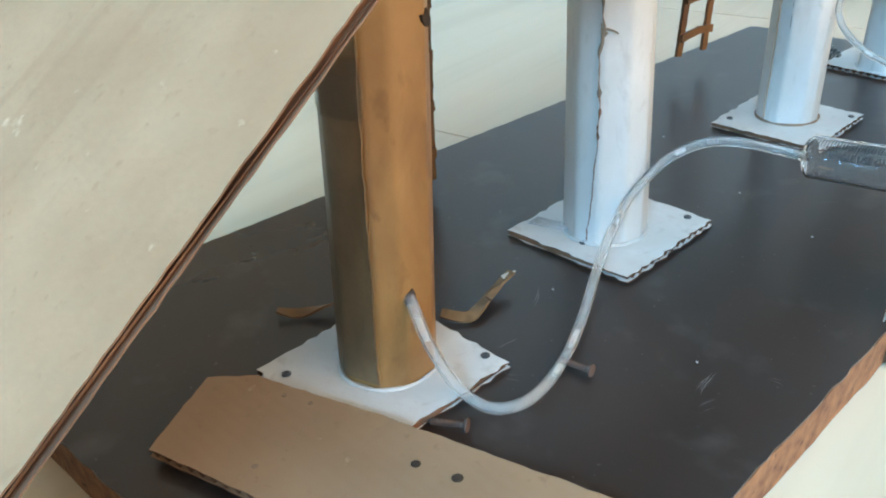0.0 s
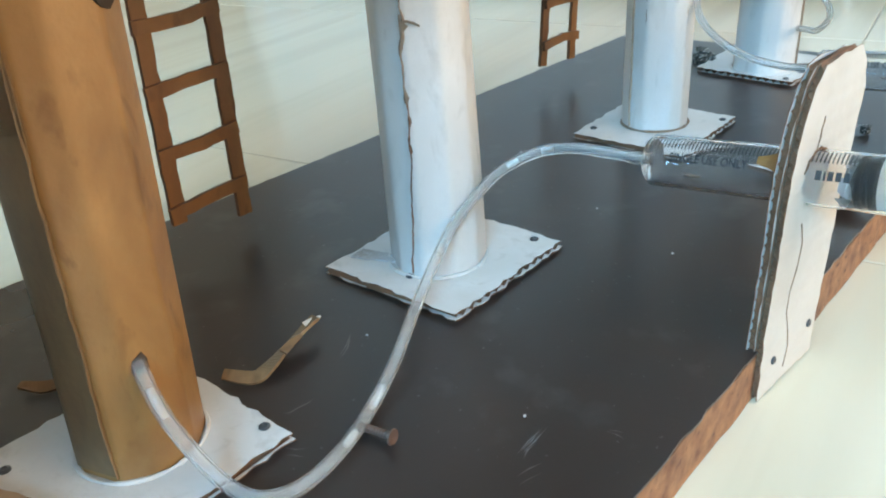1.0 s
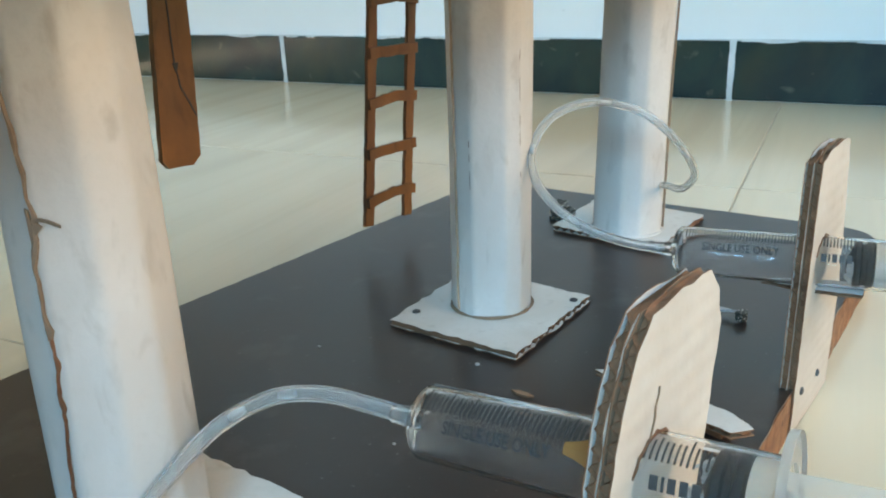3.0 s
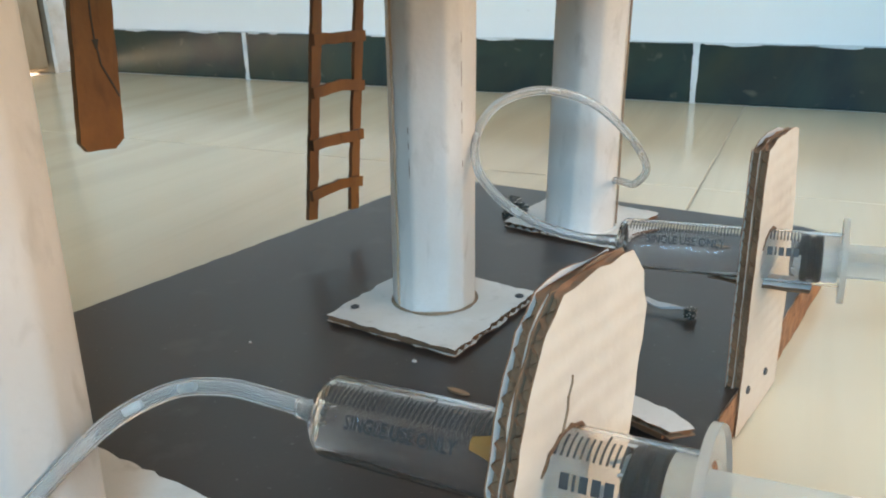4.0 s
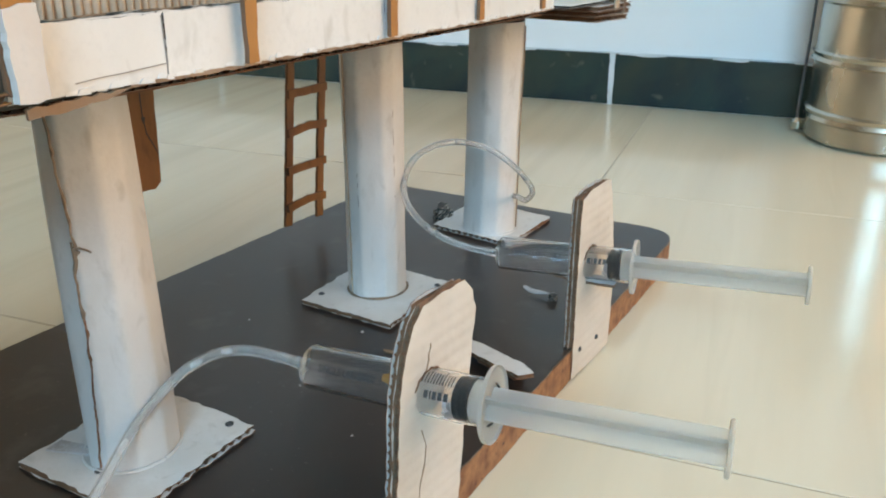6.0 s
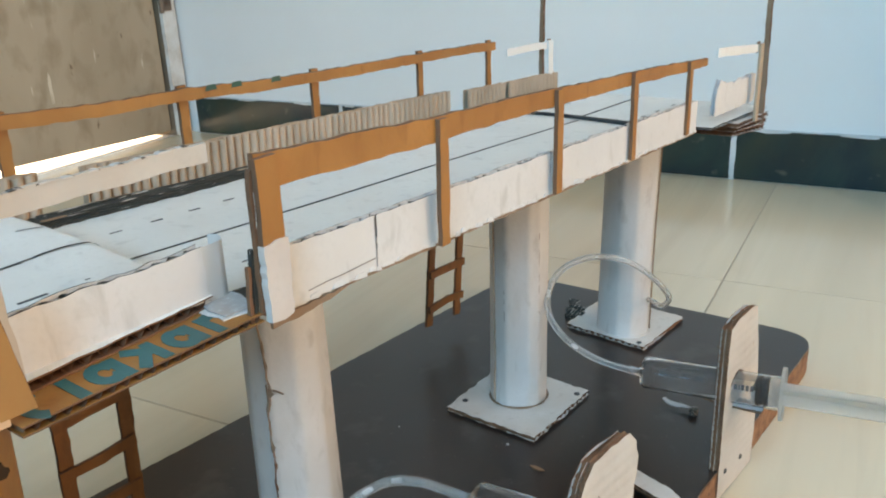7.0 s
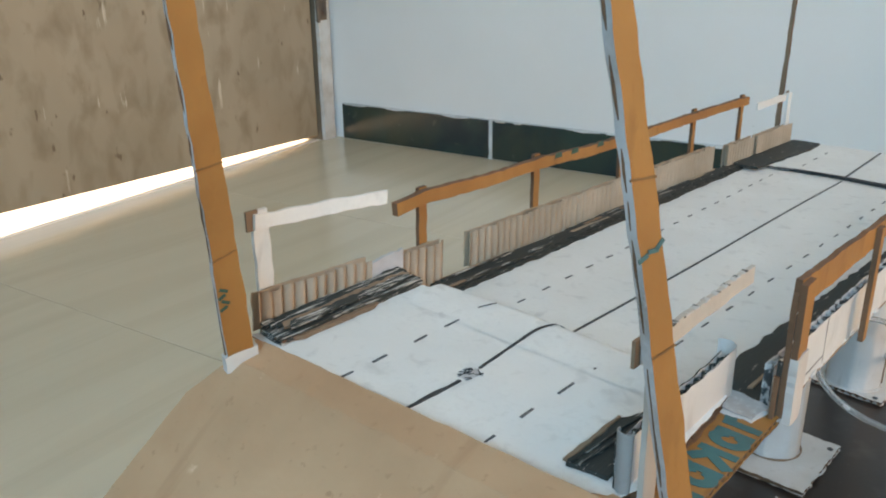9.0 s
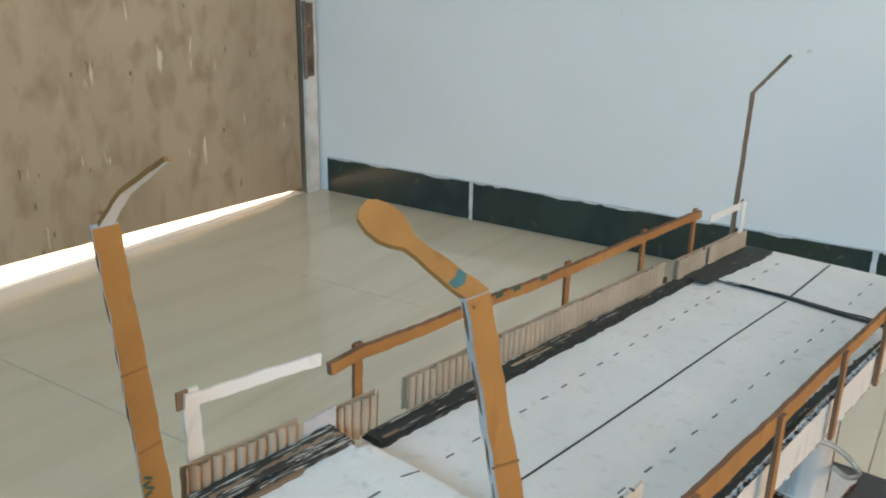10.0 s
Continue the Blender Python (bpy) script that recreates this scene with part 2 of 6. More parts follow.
def ribbed_cream():
    m, n, l, b = material("ribbed_cream_card", (0.70, 0.65, 0.60), 0.6)
    c, nz = mottle(n, l, (0.525, 0.485, 0.445), (0.45, 0.40, 0.355), 30, 6, 0.25, 0.55)
    c2, _ = mottle(n, l, c, (0.45, 0.37, 0.30), 90, 6, 0.27, 0.31, (1, 1, 0.4))
    l.new(c2, b.inputs["Base Color"])
    tc = n.new("ShaderNodeTexCoord")
    w = n.new("ShaderNodeTexWave")
    w.bands_direction = "Z"
    w.inputs["Scale"].default_value, w.inputs["Distortion"].default_value, w.inputs["Detail"].default_value = 50, 1.2, 3
    l.new(tc.outputs["Object"], w.inputs["Vector"])
    ad = n.new("ShaderNodeMath")
    ad.operation = "MULTIPLY_ADD"
    ad.inputs[1].default_value = 7.0
    l.new(nz.outputs["Fac"], ad.inputs[0])
    l.new(w.outputs["Fac"], ad.inputs[2])
    relief(n, l, b, ad.outputs[0], 0.30, 0.0008)
    return m


RIBCREAM = ribbed_cream()


EDGEGREY = paper("grey_card_edge", (0.30, 0.285, 0.275), (0.13, 0.105, 0.09), 0.8)
PALEEDGE = paper("pale_edge", (0.52, 0.53, 0.55), (0.25, 0.22, 0.2), 0.75)


def black_paint(name, lo, hi):
    m, n, l, b = material(name, (0.02, 0.022, 0.02), 0.7)
    c, nz = mottle(n, l, (0.02, 0.024, 0.022), (0.45, 0.43, 0.40), 1100, 5, lo, hi, (1, 0.05, 1))
    l.new(c, b.inputs["Base Color"])
    relief(n, l, b, nz.outputs["Fac"], 0.4, 0.0008)
    return m


BLACKP = black_paint("scratched_black_paint", 0.385, 0.45)
BLACKD = black_paint("black_paint", 0.28, 0.34)


def broken_black():
    """Corrugated edge blackened only here and there, pale card between."""
    m, n, l, b = material("broken_black_edge", (0.5, 0.49, 0.48), 0.75)
    c, nz = mottle(n, l, (0.05, 0.05, 0.05), (0.50, 0.49, 0.48), 190, 3, 0.485, 0.54)
    l.new(c, b.inputs["Base Color"])
    relief(n, l, b, nz.outputs["Fac"], 0.4, 0.0008)
    return m


BLACKEDGE = broken_black()
INK, _, _, _ = material("ink", (0.03, 0.033, 0.035), 0.6)
PEN, _, _, _ = material("grey_pen", (0.09, 0.095, 0.10), 0.6)
TEAL = paper("teal_print", (0.012, 0.125, 0.135), (0.03, 0.09, 0.09), 0.6)


def laminate():
    m, n, l, b = material("dark_laminate", (0.045, 0.032, 0.027), 0.28)
    c, nz = mottle(n, l, (0.036, 0.025, 0.022), (0.022, 0.014, 0.012), 9, 6, 0.3, 0.7, (1, 0.35, 1), distort=0.6)
    c1, _ = mottle(n, l, c, (0.062, 0.054, 0.05), 30, 9, 0.26, 0.42)
    c2, _ = mottle(n, l, c1, (0.085, 0.08, 0.076), 420, 3, 0.25, 0.29)
    l.new(c2, b.inputs["Base Color"])
    rr = n.new("ShaderNodeMapRange")
    rr.inputs["To Min"].default_value, rr.inputs["To Max"].default_value = 0.2, 0.42
    l.new(nz.outputs["Fac"], rr.inputs["Value"])
    l.new(rr.outputs[0], b.inputs["Roughness"])
    fine = n.new("ShaderNodeTexNoise")
    fine.inputs["Scale"].default_value, fine.inputs["Detail"].default_value = 500, 3
    tc = n.new("ShaderNodeTexCoord")
    l.new(tc.outputs["Object"], fine.inputs["Vector"])
    relief(n, l, b, fine.outputs["Fac"], 0.08, 0.0004)
    return m


LAMINATE = laminate()


def chipboard():
    m, n, l, b = material("board_edge", (0.27, 0.12, 0.06), 0.75)
    c, nz = mottle(n, l, (0.32, 0.15, 0.075), (0.14, 0.055, 0.03), 130, 6, 0.3, 0.65)
    c2, _ = mottle(n, l, c, (0.05, 0.025, 0.02), 260, 4, 0.27, 0.36)
    l.new(c2, b.inputs["Base Color"])
    relief(n, l, b, nz.outputs["Fac"], 0.6, 0.0015)
    return m


CHIP = chipboard()


def tile_mat():
    m, n, l, b = material("floor_tile", (0.62, 0.57, 0.47), 0.16)
    tc = n.new("ShaderNodeTexCoord")
    oi = n.new("ShaderNodeObjectInfo")
    add = n.new("ShaderNodeVectorMath")
    add.operation = "ADD"
    sc = n.new("ShaderNodeVectorMath")
    sc.operation = "SCALE"
    sc.inputs["Scale"].default_value = 7.0
    comb = n.new("ShaderNodeCombineXYZ")
    l.new(oi.outputs["Random"], comb.inputs[0])
    l.new(oi.outputs["Random"], comb.inputs[1])
    l.new(comb.outputs[0], sc.inputs[0])
    l.new(tc.outputs["Object"], add.inputs[0])
    l.new(sc.outputs[0], add.inputs[1])
    cols = []
    prev = (0.665, 0.583, 0.448)
    for scale, stretch, dark, lo, hi in ((5, (1.0, 0.16, 1), (0.635, 0.555, 0.425), 0.3, 0.62), (60, (1.0, 0.05, 1), (0.635, 0.555, 0.425), 0.32, 0.52), (26, (1.0, 0.06, 1), (0.605, 0.527, 0.402), 0.27, 0.42)):
        mp = n.new("ShaderNodeMapping")
        mp.inputs["Scale"].default_value = stretch
        mp.inputs["Rotation"].default_value = (0, 0, 0.06)
        nz = n.new("ShaderNodeTexNoise")
        nz.inputs["Scale"].default_value, nz.inputs["Detail"].default_value, nz.inputs["Distortion"].default_value = scale, 7, 0.9
        rp = n.new("ShaderNodeMapRange")
        rp.inputs["From Min"].default_value, rp.inputs["From Max"].default_value = lo, hi
        mx = n.new("ShaderNodeMix")
        mx.data_type = "RGBA"
        ins = {s.name: s for s in mx.inputs if s.type == "RGBA"}
        l.new(add.outputs[0], mp.inputs[0])
        l.new(mp.outputs[0], nz.inputs["Vector"])
        l.new(nz.outputs["Fac"], rp.inputs["Value"])
        l.new(rp.outputs[0], mx.inputs["Factor"])
        ins["A"].default_value = (*dark, 1)
        if isinstance(prev, tuple):
            ins["B"].default_value = (*prev, 1)
        else:
            l.new(prev, ins["B"])
        prev = [s for s in mx.outputs if s.type == "RGBA"][0]
    # faint wood-like rings running along the tile
    mp = n.new("ShaderNodeMapping")
    mp.inputs["Scale"].default_value = (1.0, 0.13, 1)
    wv = n.new("ShaderNodeTexWave")
    wv.bands_direction = "X"
    wv.inputs["Scale"].default_value, wv.inputs["Distortion"].default_value = 2.6, 14.0
    wv.inputs["Detail"].default_value, wv.inputs["Detail Scale"].default_value = 3.0, 1.3
    l.new(add.outputs[0], mp.inputs[0])
    l.new(mp.outputs[0], wv.inputs["Vector"])
    rp = n.new("ShaderNodeMapRange")
    rp.inputs["From Min"].default_value, rp.inputs["From Max"].default_value = 0.0, 0.45
    rp.inputs["To Min"].default_value, rp.inputs["To Max"].default_value = 0.36, 0.0
    l.new(wv.outputs["Fac"], rp.inputs["Value"])
    mx = n.new("ShaderNodeMix")
    mx.data_type = "RGBA"
    ins = {s.name: s for s in mx.inputs if s.type == "RGBA"}
    l.new(rp.outputs[0], mx.inputs["Factor"])
    l.new(prev, ins["A"])
    ins["B"].default_value = (0.56, 0.475, 0.355, 1)
    l.new([s for s in mx.outputs if s.type == "RGBA"][0], b.inputs["Base Color"])
    return m


TILE = tile_mat()
GROUT = paper("grout", (0.42, 0.36, 0.28), (0.34, 0.285, 0.22), 0.9)


def wall_mat():
    m, n, l, b = material("white_wall_paint", (0.74, 0.77, 0.78), 0.55)
    c, nz = mottle(n, l, (0.80, 0.82, 0.82), (0.75, 0.77, 0.77), 3, 6, 0.3, 0.7)
    c2, _ = mottle(n, l, c, (0.62, 0.62, 0.60), 38, 5, 0.24, 0.28)
    l.new(c2, b.inputs["Base Color"])
    big = n.new("ShaderNodeTexNoise")
    big.inputs["Scale"].default_value, big.inputs["Detail"].default_value = 45, 5
    l.new(nz.inputs["Vector"].links[0].from_socket, big.inputs["Vector"])
    relief(n, l, b, big.outputs["Fac"], 0.15, 0.002)
    return m


WALL = wall_mat()
PLASTER = paper("off_white_plaster", (0.62, 0.60, 0.56), (0.56, 0.54, 0.50), 0.8)
# brown for walls out of view, chosen to cut and warm bounced light
BEIGE = paper("bounce_dimming_brown", (0.20, 0.155, 0.11), (0.165, 0.125, 0.09), 0.7)


def marble_mat():
    m, n, l, b = material("green_marble", (0.01, 0.03, 0.03), 0.22)
    c, nz = mottle(n, l, (0.007, 0.026, 0.034), (0.014, 0.046, 0.044), 7, 9, 0.36, 0.62, distort=1.6)
    c2, _ = mottle(n, l, c, (0.036, 0.052, 0.034), 5, 5, 0.30, 0.58, (1, 1, 0.6), distort=0.8)
    c2, _ = mottle(n, l, c2, (0.06, 0.09, 0.08), 34, 7, 0.26, 0.36, distort=1.0)
    l.new(c2, b.inputs["Base Color"])
    return m


MARBLE = marble_mat()
SMEAR = paper("paint_smear", (0.62, 0.66, 0.67), (0.40, 0.45, 0.45), 0.6)


def door_mat():
    m, n, l, b = material("door_plywood", (0.42, 0.31, 0.19), 0.5)
    c0, _ = mottle(n, l, (0.43, 0.34, 0.25), (0.35, 0.27, 0.19), 4, 4, 0.36, 0.64, (1, 1, 0.5), distort=0.5)
    c, nz = mottle(n, l, c0, (0.30, 0.222, 0.15), 26, 9, 0.30, 0.52, (1, 1, 0.6), distort=0.35)
    c2, _ = mottle(n, l, c, (0.19, 0.125, 0.08), 48, 6, 0.285, 0.33, (1, 1, 0.5))
    c3, _ = mottle(n, l, c2, (0.64, 0.56, 0.46), 42, 5, 0.29, 0.335, (1, 1.3, 0.2))
    l.new(c3, b.inputs["Base Color"])
    relief(n, l, b, nz.outputs["Fac"], 0.2, 0.002)
    return m


DOORM = door_mat()
FRAMEM = paper("door_frame_paint", (0.66, 0.67, 0.66), (0.45, 0.40, 0.34), 0.6)
RUST = paper("rusty_hinge", (0.20, 0.145, 0.11), (0.07, 0.05, 0.042), 0.7)
GROUND = paper("outdoor_paving", (0.88, 0.87, 0.84), (0.84, 0.82, 0.78), 0.9)


def steel_mat():
    m, n, l, b = material("stainless_steel", (0.62, 0.57, 0.49), 0.22, 1.0)
    c, nz = mottle(n, l, (0.66, 0.61, 0.53), (0.40, 0.36, 0.30), 12, 7, 0.3, 0.6, (1, 1, 0.5))
    l.new(c, b.inputs["Base Color"])
    rr = n.new("ShaderNodeMapRange")
    rr.inputs["To Min"].default_value, rr.inputs["To Max"].default_value = 0.14, 0.38
    l.new(nz.outputs["Fac"], rr.inputs["Value"])
    l.new(rr.outputs[0], b.inputs["Roughness"])
    return m


STEEL = steel_mat()
SCREW, _, _, _ = material("screw_metal", (0.09, 0.10, 0.11), 0.45, 0.7)
NAILM, _, _, _ = material("rusty_nail", (0.12, 0.07, 0.055), 0.6, 0.4)
RUBBER, _, _, _ = material("black_rubber", (0.007, 0.009, 0.010), 0.6)


def plastic(name, base, rough, trans, ior=1.45):
    m, n, l, b = material(name, base, rough)
    b.inputs["Transmission Weight"].default_value = trans
    b.inputs["IOR"].default_value = ior
    return m


CLEAR = plastic("clear_plastic", (0.97, 0.975, 0.98), 0.03, 0.988, 1.22)
MILKY = plastic("milky_plastic", (0.82, 0.82, 0.80), 0.34, 0.84, 1.25)
HOSE = plastic("clear_hose", (0.90, 0.905, 0.90), 0.2, 0.89, 1.2)
BUBBLE = plastic("air_bubble", (0.85, 0.86, 0.86), 0.3, 0.6, 1.1)
TAPE = plastic("clear_tape", (0.95, 0.92, 0.86), 0.12, 0.97, 1.15)
# near-black brown that stands for the shade inside punched holes
HOLE_SHADE = paper("hole_shade_card", (0.045, 0.026, 0.016), (0.02, 0.012, 0.008), 0.95)
SCRATCH = paper("scraped_laminate", (0.17, 0.155, 0.145), (0.07, 0.06, 0.055), 0.8)
GREEN = paper("dark_green_print", (0.02, 0.085, 0.06), (0.015, 0.05, 0.035), 0.6)

# ---------------------------------------------------------------- the room
CORNER = Vector((-1.208, 0.8475, FLOOR))
ALONG = Vector((math.cos(radians(6.8)), math.sin(radians(6.8)), 0))      # along the far wall
DOWN = Vector((0.208, -0.9781, 0))                                          # along the door wall
CEIL = 2.0
far_end = CORNER + ALONG * 3.5
near_w = CORNER + DOWN * 3.2
near_e = far_end + DOWN * 3.2
UP = Vector((0, 0, 1))


def wall_slab(name, a, b, out, z0, z1, holes=(), label="white painted plaster wall", mat=None):
    """A wall from a to b, 0.12 thick outwards, with holes (s0, s1, h0, h1) along it."""
    bm = bmesh.new()
    d = (b - a)
    length = d.length
    m = axes(a, d, out)
    m = Matrix((d.normalized(), out.normalized(), UP)).transposed().to_4x4()
    m.translation = Vector((a.x, a.y, FLOOR))
    cuts = sorted({0.0, length, *[h[0] for h in holes], *[h[1] for h in holes]})
    for s0, s1 in zip(cuts, cuts[1:]):
        mid = (s0 + s1) / 2
        zs = [(z0, z1)]
        for h in holes:
            if h[0] <= mid <= h[1]:
                zs = [(z0, h[2]), (h[3], z1)]
        for c0, c1 in zs:
            if c1 - c0 > 0.001:
                box(bm, m, s0, s1, 0, 0.12, c0, c1)
    return single(name, bm, mat or WALL, label, "wall", kind="structure")


OUT_N = Vector((-ALONG.y, ALONG.x, 0))
OUT_W = Vector((-0.9781, -0.208, 0))
OUT_S = -OUT_N
OUT_E = -OUT_W
DOOR0, DOOR1 = 0.0465, 0.906
wall_slab("wall_north", CORNER - ALONG * 0.12, far_end + ALONG * 0.12, OUT_N, 0, CEIL)
# these three wall faces are unseen; their dark brown is added to dim bounce
wall_slab("wall_west", CORNER, near_w, OUT_W, 0, CEIL, holes=[(DOOR0, DOOR1, 0.0, 1.48)], label="plaster wall toned dark brown to dim bounced light", mat=BEIGE)
wall_slab("wall_south", near_w - ALONG * 0.12, near_e + ALONG * 0.12, OUT_S, 0, CEIL, holes=[(1.17, 2.57, 1.05, 1.85)], label="plaster wall toned dark brown to dim bounced light", mat=BEIGE)
wall_slab("wall_east", far_end, near_e, OUT_E, 0, CEIL, holes=[(0.10, 1.14, 0.30, 1.50), (1.35, 2.40, 0.70, 1.80)], label="plaster wall toned dark brown to dim bounced light", mat=BEIGE)

bm = bmesh.new()
prism(bm, [(v.x, v.y) for v in (CORNER - ALONG * 0.2 - DOWN * 0.2, near_w - ALONG * 0.2 + DOWN * 0.2, near_e + ALONG * 0.2 + DOWN * 0.2, far_end + ALONG * 0.2 - DOWN * 0.2)], FLOOR + CEIL, FLOOR + CEIL + 0.1, ID)
single("ceiling", bm, PLASTER, "plain off-white plaster ceiling", "ceiling", kind="structure")

# daylight through the windows, out of the camera's sight
win_e = far_end + DOWN * 1.875 + UP * 1.25
win_n = far_end + DOWN * 0.62 + UP * 0.90
win_s = near_w + ALONG * 1.75 + UP * 1.45
window_light("east_window_light", win_e + OUT_E * 0.06, win_e - OUT_E, 1.0, 1.05, 4.9, (1.0, 0.82, 0.66))
window_light("north_window_light", win_n + OUT_E * 0.06, win_n - OUT_E, 1.0, 1.15, 8.8, (1.0, 0.81, 0.65))
window_light("south_opening_light", win_s + OUT_S * 0.06, win_s - OUT_S, 1.3, 0.72, 46, (0.15, 0.50, 1.0))

# window frames in the openings
for wname, c, along, w, h in (("window_1", win_e + OUT_E * 0.09, DOWN, 1.05, 1.10), ("window_3", win_n + OUT_E * 0.09, DOWN, 1.04, 1.20), ("window_2", win_s + OUT_S * 0.09, ALONG, 1.40, 0.80)):
    t = thing(wname, (c.x, c.y, c.z - h / 2), "white framed window open to the daylight", "window", kind="structure")
    m = axes(c, along, UP)
    for a0, a1, b0, b1 in ((-w / 2, -w / 2 + 0.04, -h / 2, h / 2), (w / 2 - 0.04, w / 2, -h / 2, h / 2), (-w / 2 + 0.04, w / 2 - 0.04, -h / 2, -h / 2 + 0.04), (-w / 2 + 0.04, w / 2 - 0.04, h / 2 - 0.04, h / 2), (-0.02, 0.02, -h / 2 + 0.04, h / 2 - 0.04)):
        bm = bmesh.new()
        box(bm, m, a0, a1, b0, b1, -0.02, 0.02)
        part("window_frame", bm, FRAMEM, t)

# skirting of green marble tiles, with pale joints and paint smears on the upper edge
skirt = thing("baseboard", CORNER, "dark green marble skirting tiles with white paint smears", "skirting", kind="structure")
SM = Matrix((ALONG, -OUT_N, UP)).transposed().to_4x4()
SM.translation = CORNER
j0 = 0.410
edges = [0.029, j0, j0 + 0.716, j0 + 1.432, j0 + 2.148, j0 + 2.864, 3.49]
for i, (s0, s1) in enumerate(zip(edges, edges[1:])):
    bm = bmesh.new()
    box(bm, SM, s0 + 0.0035, s1 - 0.0035, 0, 0.009, 0.001, 0.0757)
    bmesh.ops.bevel(bm, geom=[e for e in bm.edges], offset=0.0012, segments=1, affect="EDGES")
    tile = part("skirting_tile", bm, MARBLE, skirt)
    rng = random.Random(i)
    bm = bmesh.new()
    s = s0 + 0.01
    while s < s1 - 0.05:
        w = rng.uniform(0.015, 0.07)
        pts = [(s + w * k / 6, 0.0752 - rng.uniform(0.0003, 0.0028) * math.sin(math.pi * (k + 0.4) / 7)) for k in range(7)]
        pts += [(s + w, 0.0768), (s, 0.0768)]
        m2 = Matrix((ALONG, UP, -OUT_N)).transposed().to_4x4()
        m2.translation = CORNER - OUT_N * 0.0085
        prism(bm, pts, 0, 0.0012, m2)
        s += w + rng.uniform(0.01, 0.10)
    part("paint_smear", bm, SMEAR, skirt, "white paint smeared over the tile edge")
bm = bmesh.new()
for s in edges[1:-1]:
    pts = rough_outline([(s - 0.0036, 0), (s + 0.0036, 0), (s + 0.005, 0.0755), (s - 0.0045, 0.0755)], 0.006, 0.0015, int(s * 100))
    m2 = Matrix((ALONG, UP, -OUT_N)).transposed().to_4x4()
    m2.translation = CORNER - OUT_N * 0.0
    prism(bm, pts, 0, 0.0085, m2)
box(bm, SM, 0.03, 3.48, 0, 0.006, 0.0, 0.0771)
part("joint_filler", bm, SMEAR, skirt, "white joint filler")

# the door: plywood leaf, hung crooked, with a bright gap below
WM = Matrix((DOWN, -OUT_W, UP)).transposed().to_4x4()
WM.translation = CORNER
door = thing("door_1", CORNER + DOWN * 0.1, "worn brown plywood door with a daylight gap below", "door", kind="structure")
bm = bmesh.new()
WMf = Matrix((DOWN, UP, -OUT_W)).transposed().to_4x4()
WMf.translation = CORNER - OUT_W * 0.0
prism(bm, [(DOOR0 + 0.006, 0.010), (DOOR1 - 0.045, 0.037), (DOOR1 - 0.045, 1.44), (DOOR0 + 0.006, 1.44)], -0.038, -0.006, WMf)
bmesh.ops.bevel(bm, geom=[e for e in bm.edges], offset=0.002, segments=2, affect="EDGES")
leaf = part("door_leaf", bm, DOORM, door)
bm = bmesh.new()
prism(bm, rough_outline([(0.008, 0), (DOOR0 - 0.001, 0), (DOOR0 - 0.001, 1.51), (0.008, 1.51)], 0.03, 0.0008, 3), -0.11, 0.008, WMf)
part("door_frame", bm, FRAMEM, door, "chipped white painted door post")
bm = bmesh.new()
prism(bm, [(DOOR1 - 0.04, 0), (DOOR1 - 0.001, 0), (DOOR1 - 0.001, 1.47), (DOOR1 - 0.04, 1.47)], -0.11, 0.008, WMf)
part("door_frame", bm, FRAMEM, door, "chipped white painted door post")
bm = bmesh.new()
prism(bm, [(DOOR0, 1.442), (DOOR1 - 0.042, 1.442), (DOOR1 - 0.042, 1.478), (DOOR0, 1.478)], -0.11, 0.008, WMf)
part("door_frame", bm, FRAMEM, door, "white painted door head")
# unseen strips added outside the leaf to keep sun out of its gaps
for s0, s1, b0, b1 in ((DOOR0 - 0.0, DOOR0 + 0.02, 0.05, 1.44), (DOOR1 - 0.06, DOOR1 - 0.042, 0.06, 1.44), (DOOR0 + 0.021, DOOR1 - 0.061, 1.41, 1.44)):
    bm = bmesh.new()
    box(bm, WMf, s0, s1, b0, b1, -0.06, -0.040)
    part("sun_leak_strip", bm, FRAMEM, door, "unseen strip added behind the leaf to block sun leaks")
for hz in (0.252, 0.77, 1.22):
    bm = bmesh.new()
    box(bm, WMf, 0.020, DOOR0 + 0.004, hz, hz + 0.15, 0.0075, 0.0105)
    lathe(bm, [(0.004, hz - 0.004), (0.0048, hz), (0.0048, hz + 0.15), (0.004, hz + 0.154)], axes(CORNER + DOWN * (DOOR0 + 0.002) - OUT_W * 0.010, DOWN, -OUT_W), 10)
    hinge = part("hinge", bm, RUST, door, "rusty steel hinge")
    for k in range(5):
        bm = bmesh.new()
        lathe(bm, [(0.0001, 0), (0.0055, 0.0), (0.004, 0.002), (0.0001, 0.0022)], axes(CORNER + DOWN * 0.034 - OUT_W * 0.0105 + UP * (hz + 0.015 + 0.03 * k), DOWN, UP), 8, close=False)
        part("hinge_screw", bm, (FRAMEM if k % 2 else CORE), hinge, "paint-clogged screw hole")

# ground outside the door
bm = bmesh.new()
prism(bm, [(-45, -45), (45, -45), (45, 45), (-45, 45)], FLOOR - 0.06, FLOOR - 0.0225, ID)
prism(bm, [((CORNER + DOWN * s + OUT_W * o).x, (CORNER + DOWN * s + OUT_W * o).y) for s, o in ((0.03, 0.004), (0.03, 1.6), (0.93, 1.6), (0.93, 0.004))], FLOOR - 0.022, FLOOR - 0.002, ID)
single("ground", bm, GROUND, "sunlit pale paving outside the room", "ground", kind="structure")

